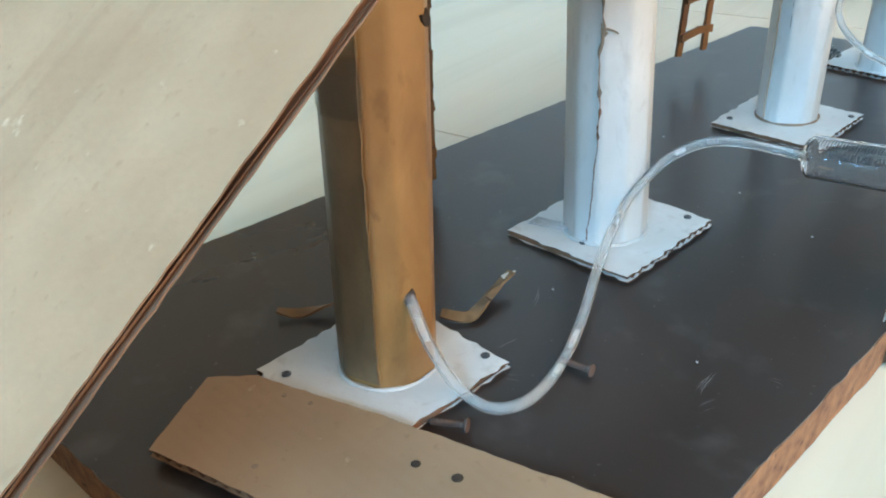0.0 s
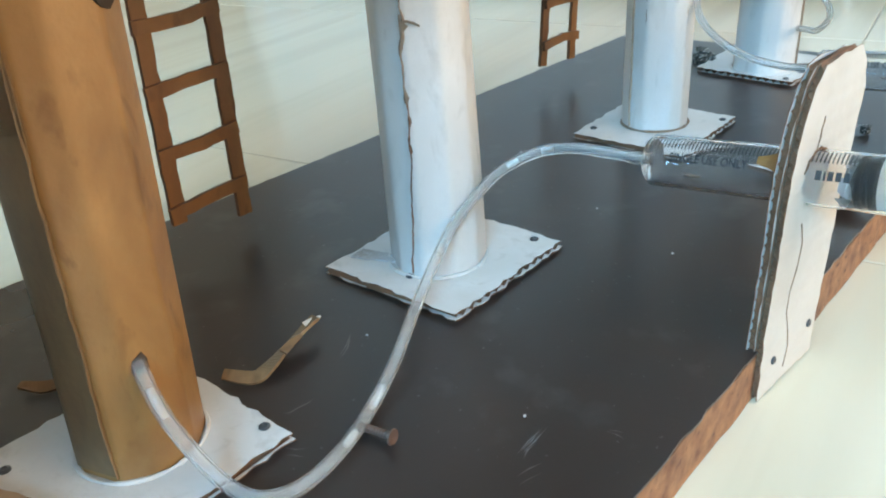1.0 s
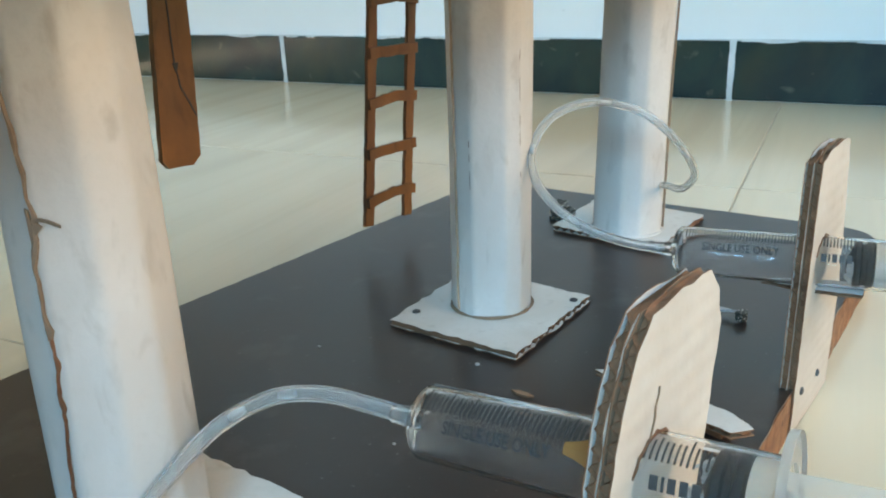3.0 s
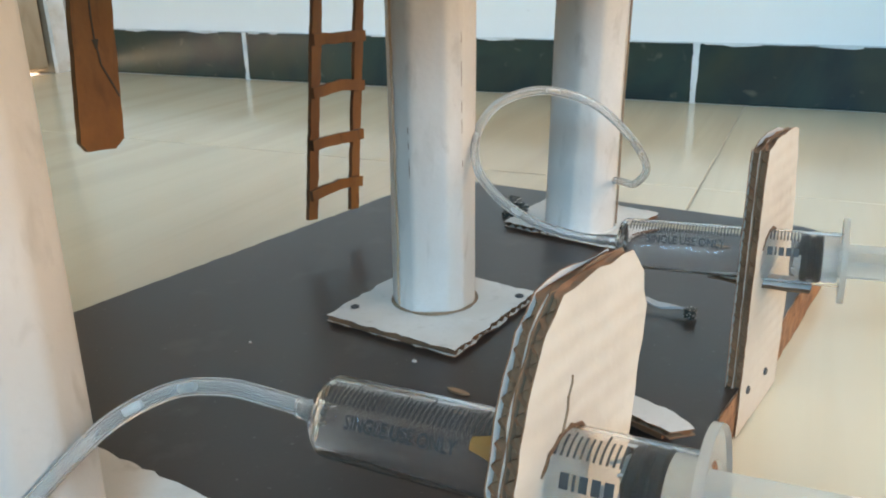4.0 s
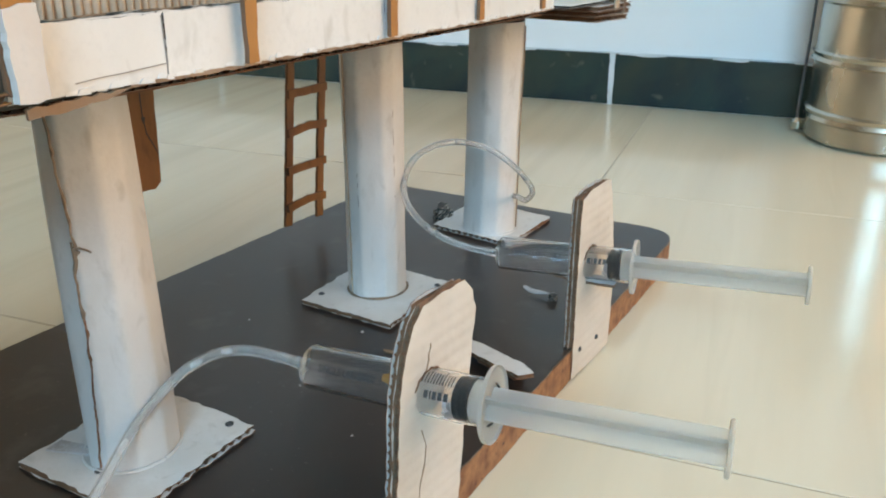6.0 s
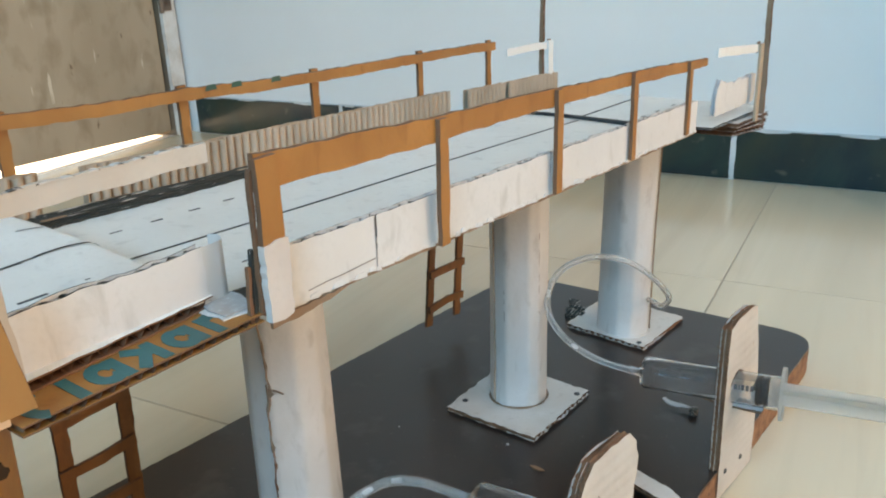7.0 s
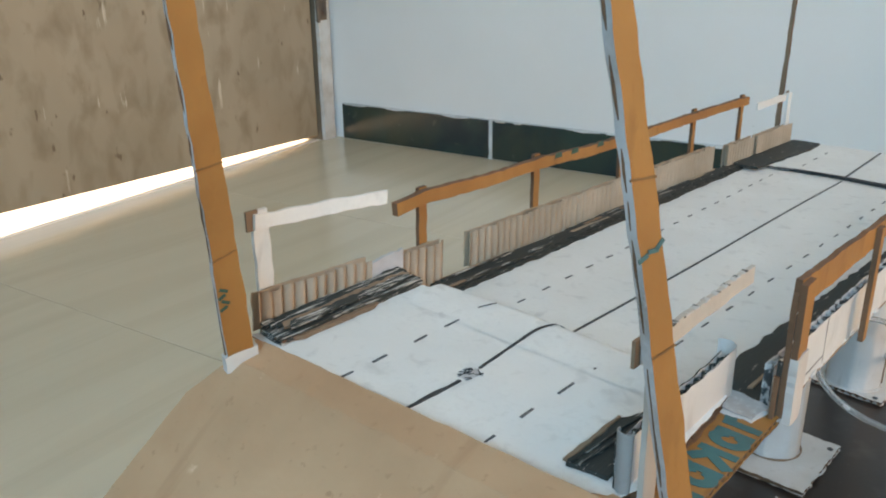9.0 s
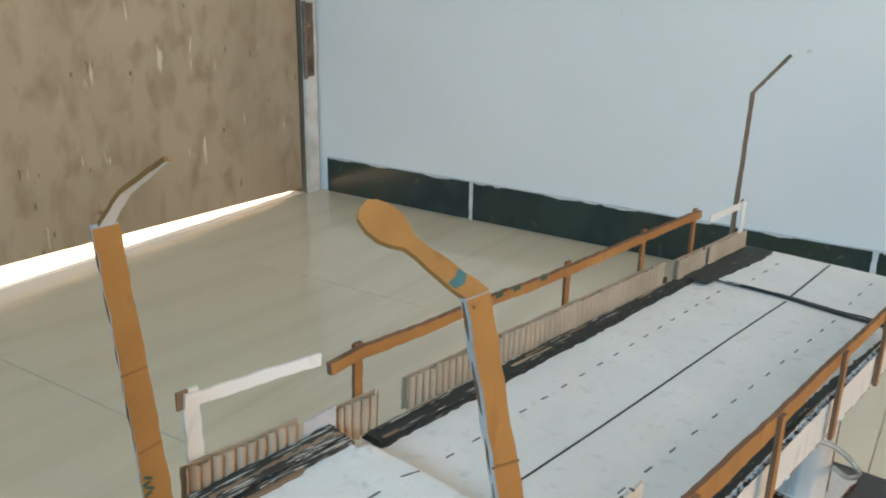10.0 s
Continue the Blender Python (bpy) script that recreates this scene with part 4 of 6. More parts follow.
bm = bmesh.new()
fm = axes((-0.0210, -0.2620, 0.0039), (0.962, 0.273, 0), (-0.273, 0.962, 0))
card(bm, [(0.0, 0.0), (0.165, -0.002), (0.170, 0.053), (0.066, 0.0545), (0.0077, 0.0529), (-0.0108, 0.0426)], 0.0035, fm, flute=0, seed=21, wob=0.0004)
flap = single("card_flap", bm, (KRAFT_SHADED, CORE, KRAFT_SHADED), "pale brown cardboard flap lying over the plate", "cardboard", at=(0.03, -0.22, 0.0))
for a, b, s in ((0.0949, 0.0375, 0.0026), (0.1116, 0.038, 0.0030), (0.0426, 0.0108, 0.0018), (0.027, 0.0474, 0.0017), (0.0396, 0.048, 0.0015)):
    p = fm @ Vector((a, b, 0.0036))
    bm = bmesh.new()
    lathe(bm, [(s * 0.2, 0), (s * 0.75, 0.0001), (s * 0.55, 0.0004), (s * 0.15, 0.0002)], Matrix.Translation(p), 9)
    # the larger holes have their inner shade put into the dark colour
    part("screw_hole", bm, HOLE_SHADE if s > 0.002 else TORN, flap, "torn screw hole")

# ---------------------------------------------------------------- the deck in three sections


def slope(x, y, z=None):
    """Frame on the deck: a across (+x), b along (+y, following the slope), c up."""
    return axes((x, y, zd(y, x) if z is None else z), (1, 0, TILT), (0, 1, -0.041))


def dashes(parent, m, rows, w, c0=0.0, c1=0.0003):
    """Pen dashes, each a part of its own."""
    for row in rows:
        bm = bmesh.new()
        bars(bm, m, [row], w, c0, c1)
        part("lane_dash", bm, PEN, parent)


def bars(bm, m, rows, w, c0=0.0, c1=0.0003):
    """Pen strokes, each drawn a little uneven."""
    rng = random.Random(int(abs(rows[0][1]) * 9999))
    for a, b0, b1 in rows:
        k = max(1, int((b1 - b0) / 0.008))
        left, right = [], []
        for i in range(k + 1):
            b = b0 + (b1 - b0) * i / k
            o = rng.uniform(-0.0002, 0.0002)
            ww = w * rng.uniform(0.75, 1.2) / 2
            left.append((a + o - ww, b))
            right.append((a + o + ww, b))
        prism(bm, left + right[::-1], c0, c1, m)


def wave_wall(bm, m, length, height, pitch=0.0057, amp=0.0019, seed=1):
    """Single-faced corrugated card standing up: a along, b up, c towards the road."""
    n = int(length / pitch * 10)
    rng = random.Random(seed)
    rows = []
    top, deep = height, 1.0
    for i in range(n + 1):
        a = length * i / n
        if i % 10 == 0:
            top, deep = height + rng.uniform(-0.0006, 0.0006), rng.uniform(0.6, 0.95)
        # rounded ridges, narrow valleys
        ridge = abs(math.cos(math.pi * a / pitch)) ** 0.75
        c = 0.0003 + 2.15 * amp * (1 - deep * (1 - ridge)) + 0.0003 * math.sin(a * 190 + seed)
        hh = top + 0.0005 * math.cos(2 * math.pi * a / pitch)
        rows.append([bm.verts.new(m @ Vector((a, 0, c))), bm.verts.new(m @ Vector((a, hh * 0.5, c + 0.0003 * math.sin(a * 300)))), bm.verts.new(m @ Vector((a, hh, c)))])
    for ra, rb in zip(rows, rows[1:]):
        for k in range(2):
            bm.faces.new((ra[k], ra[k + 1], rb[k + 1], rb[k]))
    prism(bm, rough_outline([(0, 0), (length, 0), (length, height), (0, height)], 0.004, 0.0004, seed), -0.0004, 0.0003, m)


def sheet_strip(bm, m, path, w, th):
    """A cut card strip along a path in the plane (a, b) of m."""
    P = [Vector(p) for p in path]
    L, Rr = [], []
    for i, p in enumerate(P):
        d = (P[min(i + 1, len(P) - 1)] - P[max(i - 1, 0)]).normalized()
        nrm = Vector((-d.y, d.x))
        ww = (w[i] if isinstance(w, (list, tuple)) else w) / 2
        L.append(p + nrm * ww)
        Rr.append(p - nrm * ww)
    for f in prism(bm, rough_outline(L + Rr[::-1], 0.005, 0.00042, len(P) + int(abs(P[0][0]) * 7000)), 0, th, m)[2:]:
        f.material_index = 1


lie = DECK
# near section
near = thing("near_deck_section", (0, -0.135, 0.207), "white papered cardboard road deck on a brown printed sheet", "bridge deck", "deck sections")
bm = bmesh.new()
card(bm, [(-0.092, -0.172), (0.0860, -0.168), (0.0865, -0.090), (-0.070, -0.094), (-0.086, -0.106)], 0.003, Matrix.Translation((0, 0, 0.2095)), flute=1, pitch=0.0042, seed=31, wob=0.0002)
near_bottom = part("bottom_sheet", bm, (KRAFT, CORE, KRAFT), near, "brown corrugated sheet with teal print")


def arc(r, a0, a1, cx=0.0, cy=0.0, n=14):
    return [(cx + r * math.cos(radians(a0 + (a1 - a0) * i / n)), cy + 1.15 * r * math.sin(radians(a0 + (a1 - a0) * i / n))) for i in range(n + 1)]


# bold teal shapes printed along the sheet's edge: a along the edge, b towards the road
RINGBAR = [[(0.0044, -0.0046), (0.0044, 0.0046)], arc(0.0030, 20, 340, 0.0005, 0.0)]
for y0, strokes in ((-0.161, [arc(0.0042, 80, 250, 0.002, 0.0)]), (-0.1505, [[(0, -0.0046), (0, 0.0046)]]), (-0.1415, RINGBAR),
                    (-0.1285, [[(0.0034, -0.0046), (0.0034, 0.0046)], [(0.0030, 0.0002), (-0.0034, 0.0046)], [(0.0014, 0.0014), (-0.0036, -0.0046)]]),
                    (-0.1165, RINGBAR), (-0.1055, [[(0, -0.0046), (0, 0.0046)], [(0, 0.003), (0.004, 0.0040)]])):
    m = Matrix(((0, 1, 0), (-1, 0, 0), (0, 0, 1))).transposed().to_4x4()
    m = m @ Matrix.Diagonal((1.12, 1.4, 1, 1))
    m.translation = Vector((0.0795, y0, 0.2126))
    bm = bmesh.new()
    for i, s in enumerate(strokes):
        P = [Vector(p) for p in s]
        L, Rr = [], []
        for j, p in enumerate(P):
            d = (P[min(j + 1, len(P) - 1)] - P[max(j - 1, 0)]).normalized()
            L.append(p + Vector((-d.y, d.x)) * 0.0015)
            Rr.append(p - Vector((-d.y, d.x)) * 0.0015)
        prism(bm, L + Rr[::-1], 0, 0.0002 + 0.00003 * i, m)
    part("print_mark", bm, TEAL, near_bottom, "bold teal printed shape")
bm = bmesh.new()
card(bm, [(-0.0895, -0.180), (-0.006, -0.179), (0.058, -0.1765), (0.070, -0.170), (0.073, -0.160), (0.070, -0.096), (-0.089, -0.098)], 0.0037, Matrix.Translation((0, 0, 0.2127)), flute=1, pitch=0.0058, seed=32, wob=0.0004)
near_road = part("road_sheet", bm, (ROADP, CORE, CORE), near, "white paper covered corrugated sheet")
# stiff paper end that overhangs the joint and drops to the lower road


def tongue_at(u, v):
    """u across, v along: flat over the sheet, then curling down past the edge."""
    x = -0.0665 + 0.1265 * u
    end = -0.0925 + 0.0016 * math.sin(u * 5.0)
    k = max(0.0, (v - 0.62) / 0.38)
    y = -0.116 + (end + 0.116) * min(1.0, v / 0.62) + 0.0052 * math.sin(k * math.pi / 2)
    x += 0.0075 * min(1.0, v) ** 6 * (1 - u) ** 6
    h = 0.2167 + 0.0011 * math.sin(math.pi * min(1.0, v / 0.8)) ** 2 * (0.55 + 0.45 * math.cos(5.5 * u))
    low = zd(y, x) + 0.0004
    return Vector((x, y, low + (h - low) * math.cos(k * math.pi / 2)))


bm = bmesh.new()
rows = [[bm.verts.new(tongue_at(i / 16, j / 16)) for i in range(17)] for j in range(17)]
for ra, rb in zip(rows, rows[1:]):
    for k in range(16):
        bm.faces.new((ra[k], ra[k + 1], rb[k + 1], rb[k]))
part("paper_joint", bm, ROADP, near, "loose white paper bulging over the joint", smooth=True)
for u0, u1 in ((0.232, 0.252),):
    bm = bmesh.new()
    prev = None
    for i in range(7):
        f = i / 6
        p = tongue_at(u0 + (u1 - u0) * f, 0.36 + 0.24 * f) + Vector((0, 0, 0.0004))
        row = [bm.verts.new(p + Vector((-0.0004, 0.0002, 0))), bm.verts.new(p + Vector((0.0005, -0.0002, 0)))]
        if prev:
            bm.faces.new((prev[0], prev[1], row[1], row[0]))
        prev = row
    part("lane_dash", bm, PEN, near_road)
dashes(near_road, Matrix.Translation((0, 0, 0.2165)), [(-0.0390, -0.1785, -0.1726), (-0.0385, -0.1630, -0.1555), (-0.0380, -0.1407, -0.1332), (-0.0375, -0.1226, -0.1140), (0.0242, -0.1751, -0.1701), (0.0242, -0.1560, -0.1489), (0.0255, -0.1350, -0.1252), (0.0258, -0.1122, -0.1050)], 0.0010)
bm = bmesh.new()
for line in ([(-0.0078, -0.1785), (-0.0072, -0.168), (-0.0062, -0.158), (-0.0058, -0.1512)], [(-0.0062, -0.1395), (-0.0068, -0.128), (-0.0076, -0.116), (-0.0078, -0.110)]):
    sheet_strip(bm, Matrix.Translation((0, 0, 0.2165)), line, [0.0013, 0.0016, 0.0015, 0.0016], 0.0003)
rng = random.Random(5)
for k in range(20):
    a = rng.gauss(1.2, 0.5)
    L = rng.uniform(0.0014, 0.0034)
    m = axes((-0.006 + rng.uniform(-0.0030, 0.0030), -0.1455 + rng.uniform(-0.0042, 0.0042), 0.21652 + 0.00001 * k), (math.cos(a), math.sin(a), 0), (-math.sin(a), math.cos(a), 0))
    box(bm, m, -L / 2, L / 2, -0.00018, 0.00018, 0, 0.0002)
part("centre_line", bm, INK, near_road, "hand drawn black centre line with a scribble")
bm = bmesh.new()
prism(bm, rough_outline([(-0.0088, -0.1490), (-0.0040, -0.1500), (-0.0030, -0.1425), (-0.0075, -0.1405)], 0.0015, 0.0007, 61), 0.2163, 0.21656, ID)
part("torn_patch", bm, PALEEDGE, near_road, "grey torn patch in the road paper")
bm = bmesh.new()
prev = None
for i in range(15):
    f = i / 14
    p = tongue_at(0.468 - 0.006 * math.sin(math.pi * f) + 0.042 * f ** 3, 0.12 + 0.62 * f) + Vector((0, 0, 0.0004))
    row = [bm.verts.new(p + Vector((-0.0009, 0, 0))), bm.verts.new(p + Vector((0.0008, 0, 0)))]
    if prev:
        bm.faces.new((prev[0], prev[1], row[1], row[0]))
    prev = row
part("centre_line", bm, INK, near_road, "hand drawn black centre line")
# right parapet, with a curled paper end
bm = bmesh.new()
m = axes((0.0658, -0.168, 0.2150), (0.004, 1, 0), (0, 0, 1))
card(bm, [(0.0, 0.0), (0.071, 0.0), (0.071, 0.0178), (0.046, 0.0172), (0.03, 0.0183), (0.0, 0.0175)], 0.0032, m, flute=0, seed=33, wob=0.0005)
part("parapet", bm, (CREAM, BLACKP, CREAM), near, "cream paper parapet with blackened corrugated edge")
bm = bmesh.new()
rows = []
for i in range(17):
    a = i / 16
    bend = max(0.0, a - 0.6) / 0.4
    x, y = 0.0692 - 0.0042 * (1 - math.cos(bend * math.pi * 0.8)), -0.0985 + 0.0075 * min(1.0, a / 0.6) + 0.0042 * math.sin(bend * math.pi * 0.8)
    rows.append([bm.verts.new((x, y, 0.2140)), bm.verts.new((x, y, 0.2326 + 0.0002 * a))])
for ra, rb in zip(rows, rows[1:]):
    bm.faces.new((ra[0], ra[1], rb[1], rb[0]))
part("paper_curl", bm, WHITE, near, "curled white paper end", smooth=True)
bm = bmesh.new()
rows = []
for i in range(13):
    a = radians(-200 + 20 * i)
    rows.append([bm.verts.new((0.0685 + q * math.cos(a), -0.1672 + q * math.sin(a) * 0.8, z)) for q, z in ((0.0024, 0.2166), (0.0026, 0.2365), (0.0020, 0.2365), (0.0018, 0.2166))])
for ra, rb in zip(rows, rows[1:]):
    for k in range(4):
        bm.faces.new((ra[k], ra[(k + 1) % 4], rb[(k + 1) % 4], rb[k]))
part("paper_roll", bm, EDGEGREY, near, "rolled white paper end standing at the corner", smooth=True)
bm = bmesh.new()
prism(bm, rough_outline([(0.0500, -0.1685), (0.0635, -0.1665), (0.0648, -0.112), (0.0575, -0.116), (0.0535, -0.130), (0.0495, -0.137)], 0.004, 0.0008, 5), 0.2166, 0.2182, ID)
part("kerb", bm, BLACKD, near, "black painted card kerb")
for k, (x0, y0, x1, y1) in enumerate(((0.0497, -0.1685, 0.0500, -0.136), (0.0510, -0.1683, 0.0555, -0.128), (0.0540, -0.1680, 0.0600, -0.118))):
    bm = bmesh.new()
    ln = math.hypot(x1 - x0, y1 - y0)
    prism(bm, rough_outline([(0, -0.0007), (ln, -0.0005), (ln, 0.0006), (0, 0.0008)], 0.003, 0.0003, 140 + k), 0, 0.0007, axes((x0, y0, 0.2182 + 0.0002 * k), (x1 - x0, y1 - y0, 0), (y0 - y1, x1 - x0, 0)))
    part("kerb_strip", bm, (TORN, BLACKP, BLACKP)[k], near, "frayed card strip on the black kerb")
bm = bmesh.new()
for z0, z1, d in ((0.2166, 0.2176, 0.0), (0.2178, 0.2187, 0.0006), (0.2189, 0.2199, -0.0003)):
    prism(bm, rough_outline([(-0.0865, -0.177 + d), (-0.0730 - d, -0.178), (-0.0725 + d, -0.098), (-0.0860, -0.097 + d)], 0.004, 0.0005, 30 + int(z0 * 1e5)), z0, z1, ID)
part("kerb", bm, BLACKP, near, "layered black painted card kerb with white scratches")
bm = bmesh.new()
prism(bm, rough_outline([(-0.0733, -0.172), (-0.0712, -0.168), (-0.0706, -0.130), (-0.0733, -0.124)], 0.003, 0.0005, 37), 0.2166, 0.2184, ID)
part("kerb_strip", bm, TORN, near, "bare brown card under the kerb's edge")
bm = bmesh.new()
prism(bm, [(-0.0862, -0.1765), (-0.0732, -0.1775), (-0.0732, -0.1755), (-0.0862, -0.1745)], 0.2170, 0.2194, ID)
part("kerb_core", bm, CORE, near, "open corrugated end of the kerb")
for k in range(5):
    x0 = -0.0860 + 0.0024 * k
    bm = bmesh.new()
    mk = axes((x0, -0.1765 + 0.0012 * k, 0.2199 + 0.0003 * k), (0.0035 - 0.0008 * k, 1, 0.004 * (k % 2)), (-1, 0, 0.25))
    prism(bm, rough_outline([(0, -0.0017), (0.079 - 0.002 * k, -0.0015), (0.078 - 0.003 * k, 0.0016), (0.0005 * k, 0.0018)], 0.003, 0.0006, 90 + k), 0, 0.0012, mk)
    part("kerb_strip", bm, (BLACKP if k != 3 else TORN), near, "frayed black painted card strip")
bm = bmesh.new()
wave_wall(bm, axes((-0.0925, -0.177, 0.2160), (0.01, 1, -0.05), (0, 0, 1)), 0.062, 0.0165, seed=2)
part("ribbed_wall", bm, PINKC, near, "ribbed brown corrugated card wall")
bm = bmesh.new()
prism(bm, rough_outline([(-0.120, 0.2165), (-0.098, 0.2165), (-0.097, 0.2335), (-0.119, 0.232)], 0.003, 0.0006, 8), -0.0005, 0.0012, axes((-0.0895, 0.004, -0.0052), (0, 1, 0), (0, 0, 1)))
part("white_patch", bm, PALEEDGE, near, "white painted patch on the wall")
bm = bmesh.new()
wave_wall(bm, axes((-0.0945, -0.094, 0.2030), (0, 1, -0.06), (0, 0, 1)), 0.032, 0.0215, seed=3)
part("ribbed_wall", bm, PINKC, near, "ribbed brown corrugated card wall")
# step of crumpled paper at the joint, right side
for k in range(3):
    bm = bmesh.new()
    prism(bm, rough_outline([(0.063 + 0.001 * k, -0.0975 + 0.001 * k), (0.0775 - 0.0008 * k, -0.0960), (0.0795 - 0.0006 * k, -0.0870 + 0.001 * k), (0.064, -0.0850 + 0.001 * k)], 0.003, 0.0010, 40 + k), 0.2128 + 0.0007 * k, 0.2132 + 0.0007 * k, axes((0, 0, 0.0), (1, 0, -0.02), (0, 1, 0.03 - 0.006 * k)) @ Matrix.Translation((0, 0, 0.0035 - 0.0006 * k)))
    part("paper_layer", bm, (PALEEDGE, CREAM, PALEEDGE)[k], near, "crumpled white paper at the joint")

# main section
main = thing("main_deck_section", (0, 0.11, 0.2), "long white papered cardboard road deck with pen-drawn lanes", "bridge deck", "deck sections")
SL = slope(0, -0.085)
bm = bmesh.new()
card(bm, [(-0.090, 0.0), (0.0655, 0.002), (0.0670, 0.405), (-0.095, 0.405)], 0.0042, SL @ Matrix.Translation((0, 0, -0.0043)), flute=1, seed=41, wob=0.0006)
main_road = part("road_sheet", bm, (ROADP, CORE, CREAM), main, "white paper covered corrugated sheet")
bm = bmesh.new()
card(bm, [(-0.086, 0.02), (0.048, 0.02), (0.048, 0.40), (-0.09, 0.40)], 0.004, SL @ Matrix.Translation((0, 0, -0.0086)), flute=1, seed=42, wob=0.0006)
part("bottom_sheet", bm, (KRAFT, CORE, CREAM), main, "second corrugated sheet below")
dashes(main_road, SL, [(-0.0490 - 0.0006 * k, 0.0286 + 0.0217 * k, 0.0348 + 0.0217 * k) for k in range(17)], 0.0009)
dashes(main_road, SL, [(0.0282 + 0.0001 * k, 0.010 + 0.0262 * k, 0.0170 + 0.0262 * k) for k in range(15)], 0.0009)
bm = bmesh.new()
k = 20
left = [(-0.0112 + 0.0006 * math.sin(0.3 * i) - 0.0006, 0.008 + 0.390 * i / k) for i in range(k + 1)]
right = [(-0.0112 + 0.0006 * math.sin(0.3 * i) + 0.0006, 0.008 + 0.390 * i / k) for i in range(k + 1)]
prism(bm, left + right[::-1], 0, 0.0003, SL)
part("centre_line", bm, INK, main_road, "hand drawn black centre line")
# kerbs, black paint
for lay in range(3):
    bm = bmesh.new()
    prism(bm, rough_outline([(-0.092 + 0.001 * lay, 0.012), (-0.077 - 0.001 * lay, 0.012), (-0.083 - 0.001 * lay, 0.385), (-0.094, 0.385)], 0.005, 0.0010, 51 + lay), 0.0001 + 0.0011 * lay, 0.0011 + 0.0011 * lay, SL)
    part("kerb", bm, BLACKD, main, "black painted layered card kerb")
# frayed strips and bare scratches along the black kerbs
rng = random.Random(77)
for side in (-1, 1):
    for k in range(22):
        y = 0.015 + 0.34 * rng.random() ** 1.3
        L = rng.uniform(0.02, 0.05)
        x = (-0.0905 + 0.011 * rng.random()) - 0.012 * y if side < 0 else 0.0620 + 0.0145 * rng.random() + 0.008 * y
        top = 0.0034 if side < 0 else 0.0019
        bm = bmesh.new()
        mk = SL @ Matrix.Translation((x, y, top)) @ Matrix.Rotation(rng.uniform(-0.02, 0.02), 4, "Z")
        wd = rng.uniform(0.0004, 0.0012)
        prism(bm, rough_outline([(-wd, 0), (wd, 0.001), (wd * 0.7, L), (-wd * 0.8, L * 0.97)], 0.004, 0.0003, 300 + k), 0, rng.uniform(0.0002, 0.0010), mk)
        part("kerb_strip", bm, (BLACKP, BLACKP, TORN, PINKC)[k % 4], main, "frayed card strip on the black kerb")
bm = bmesh.new()
prism(bm, rough_outline([(0.0525, -0.003), (0.0775, -0.003), (0.0785, 0.37), (0.0665, 0.37), (0.0575, 0.155)], 0.005, 0.0010, 55), 0.0002, 0.0018, SL)
part("kerb", bm, BLACKD, main, "black painted card kerb")
# left ribbed walls
bm = bmesh.new()
wave_wall(bm, axes((-0.0975, -0.038, zd(-0.040, -0.0935) + 0.0010), (0, 1, -0.037), (0, 0, 1)), 0.302, 0.0195, seed=5)
part("ribbed_wall", bm, PINKC, main, "long ribbed corrugated card wall")
# right parapet: outer cream card, ragged bottom, blackened flutes on top
PB = 0.2066
for y0, y1, sd in ((-0.088, -0.0305, 61), (-0.030, 0.100, 62), (0.1005, 0.200, 63), (0.2005, 0.300, 64)):
    bm = bmesh.new()
    m = axes((0.0783 + 0.004 * (y0 + 0.088), y0, PB - 0.040 * y0), (0.004, 1, -0.040), (0, 0, 1))
    card(bm, [(0, -0.0022), (y1 - y0, -0.0022), (y1 - y0, 0.0185), (0, 0.0185)], 0.0033, m, flute=0, seed=sd, wob=0.0004)
    part("parapet", bm, (CREAM, BLACKEDGE, CREAM), main, "cream paper parapet with blackened corrugated top")
bm = bmesh.new()
rng = random.Random(9)
for k in range(95):
    y = -0.07 + 0.37 * k / 95
    L = rng.uniform(0.003, 0.007)
    m = axes((0.0812 + 0.004 * (y + 0.088) + rng.uniform(-0.0005, 0.0004), y, PB - 0.0014 - 0.04 * y + rng.uniform(-0.0003, 0.0004)), (0, 1, rng.uniform(-0.10, 0.01)), (rng.uniform(-0.3, 0.3), 0, 1))
    prism(bm, [(0, -0.001), (L, -0.0013), (L * 0.8, 0.0008), (L * 0.2, 0.0006)], -0.0005, 0.0006, m)
part("ragged_edge", bm, CREAM, main, "ragged torn paper along the lower edge")
bm = bmesh.new()
box(bm, axes((0.0819, -0.0305, PB + 0.0012), (0, 1, 0), (0, 0, 1)), 0, 0.00035, 0, 0.0178, 0, 0.0002)
bars(bm, axes((0.0819, -0.07, PB + 0.0028), (0, 0, 1), (0, -1, 0.04)), [(0.0008, -0.039, -0.004)], 0.00025)
part("pen_line", bm, EDGEGREY, main, "thin pen line")
for y0, y1 in ((-0.046, 0.03), (0.03, 0.12), (0.12, 0.21), (0.21, 0.298)):
    bm = bmesh.new()
    prism(bm, rough_outline([(0, -0.0006), (y1 - y0, -0.0006), (y1 - y0, 0.0008), (0, 0.0008)], 0.004, 0.0004, 70 + int(100 * y1)), 0, 0.0016, axes((0.0800 + 0.004 * (y0 + 0.088), y0, PB - 0.0028 - 0.04 * y0), (0.004, 1, -0.040), (0, 0, 1)))
    part("torn_strip", bm, TORN, main, "torn brown card under the parapet")
# brown card peeping out under the parapet at the first post
bm = bmesh.new()
prism(bm, rough_outline([(-0.083, 0.0005), (-0.056, 0.0010), (-0.045, 0.0030), (-0.083, 0.0036)], 0.003, 0.0005, 12), 0, 0.0012, axes((0.0808, 0, 0.2022), (0, 1, 0), (0, 0, 1)))
part("torn_strip", bm, TORN, main, "torn brown card under the parapet")

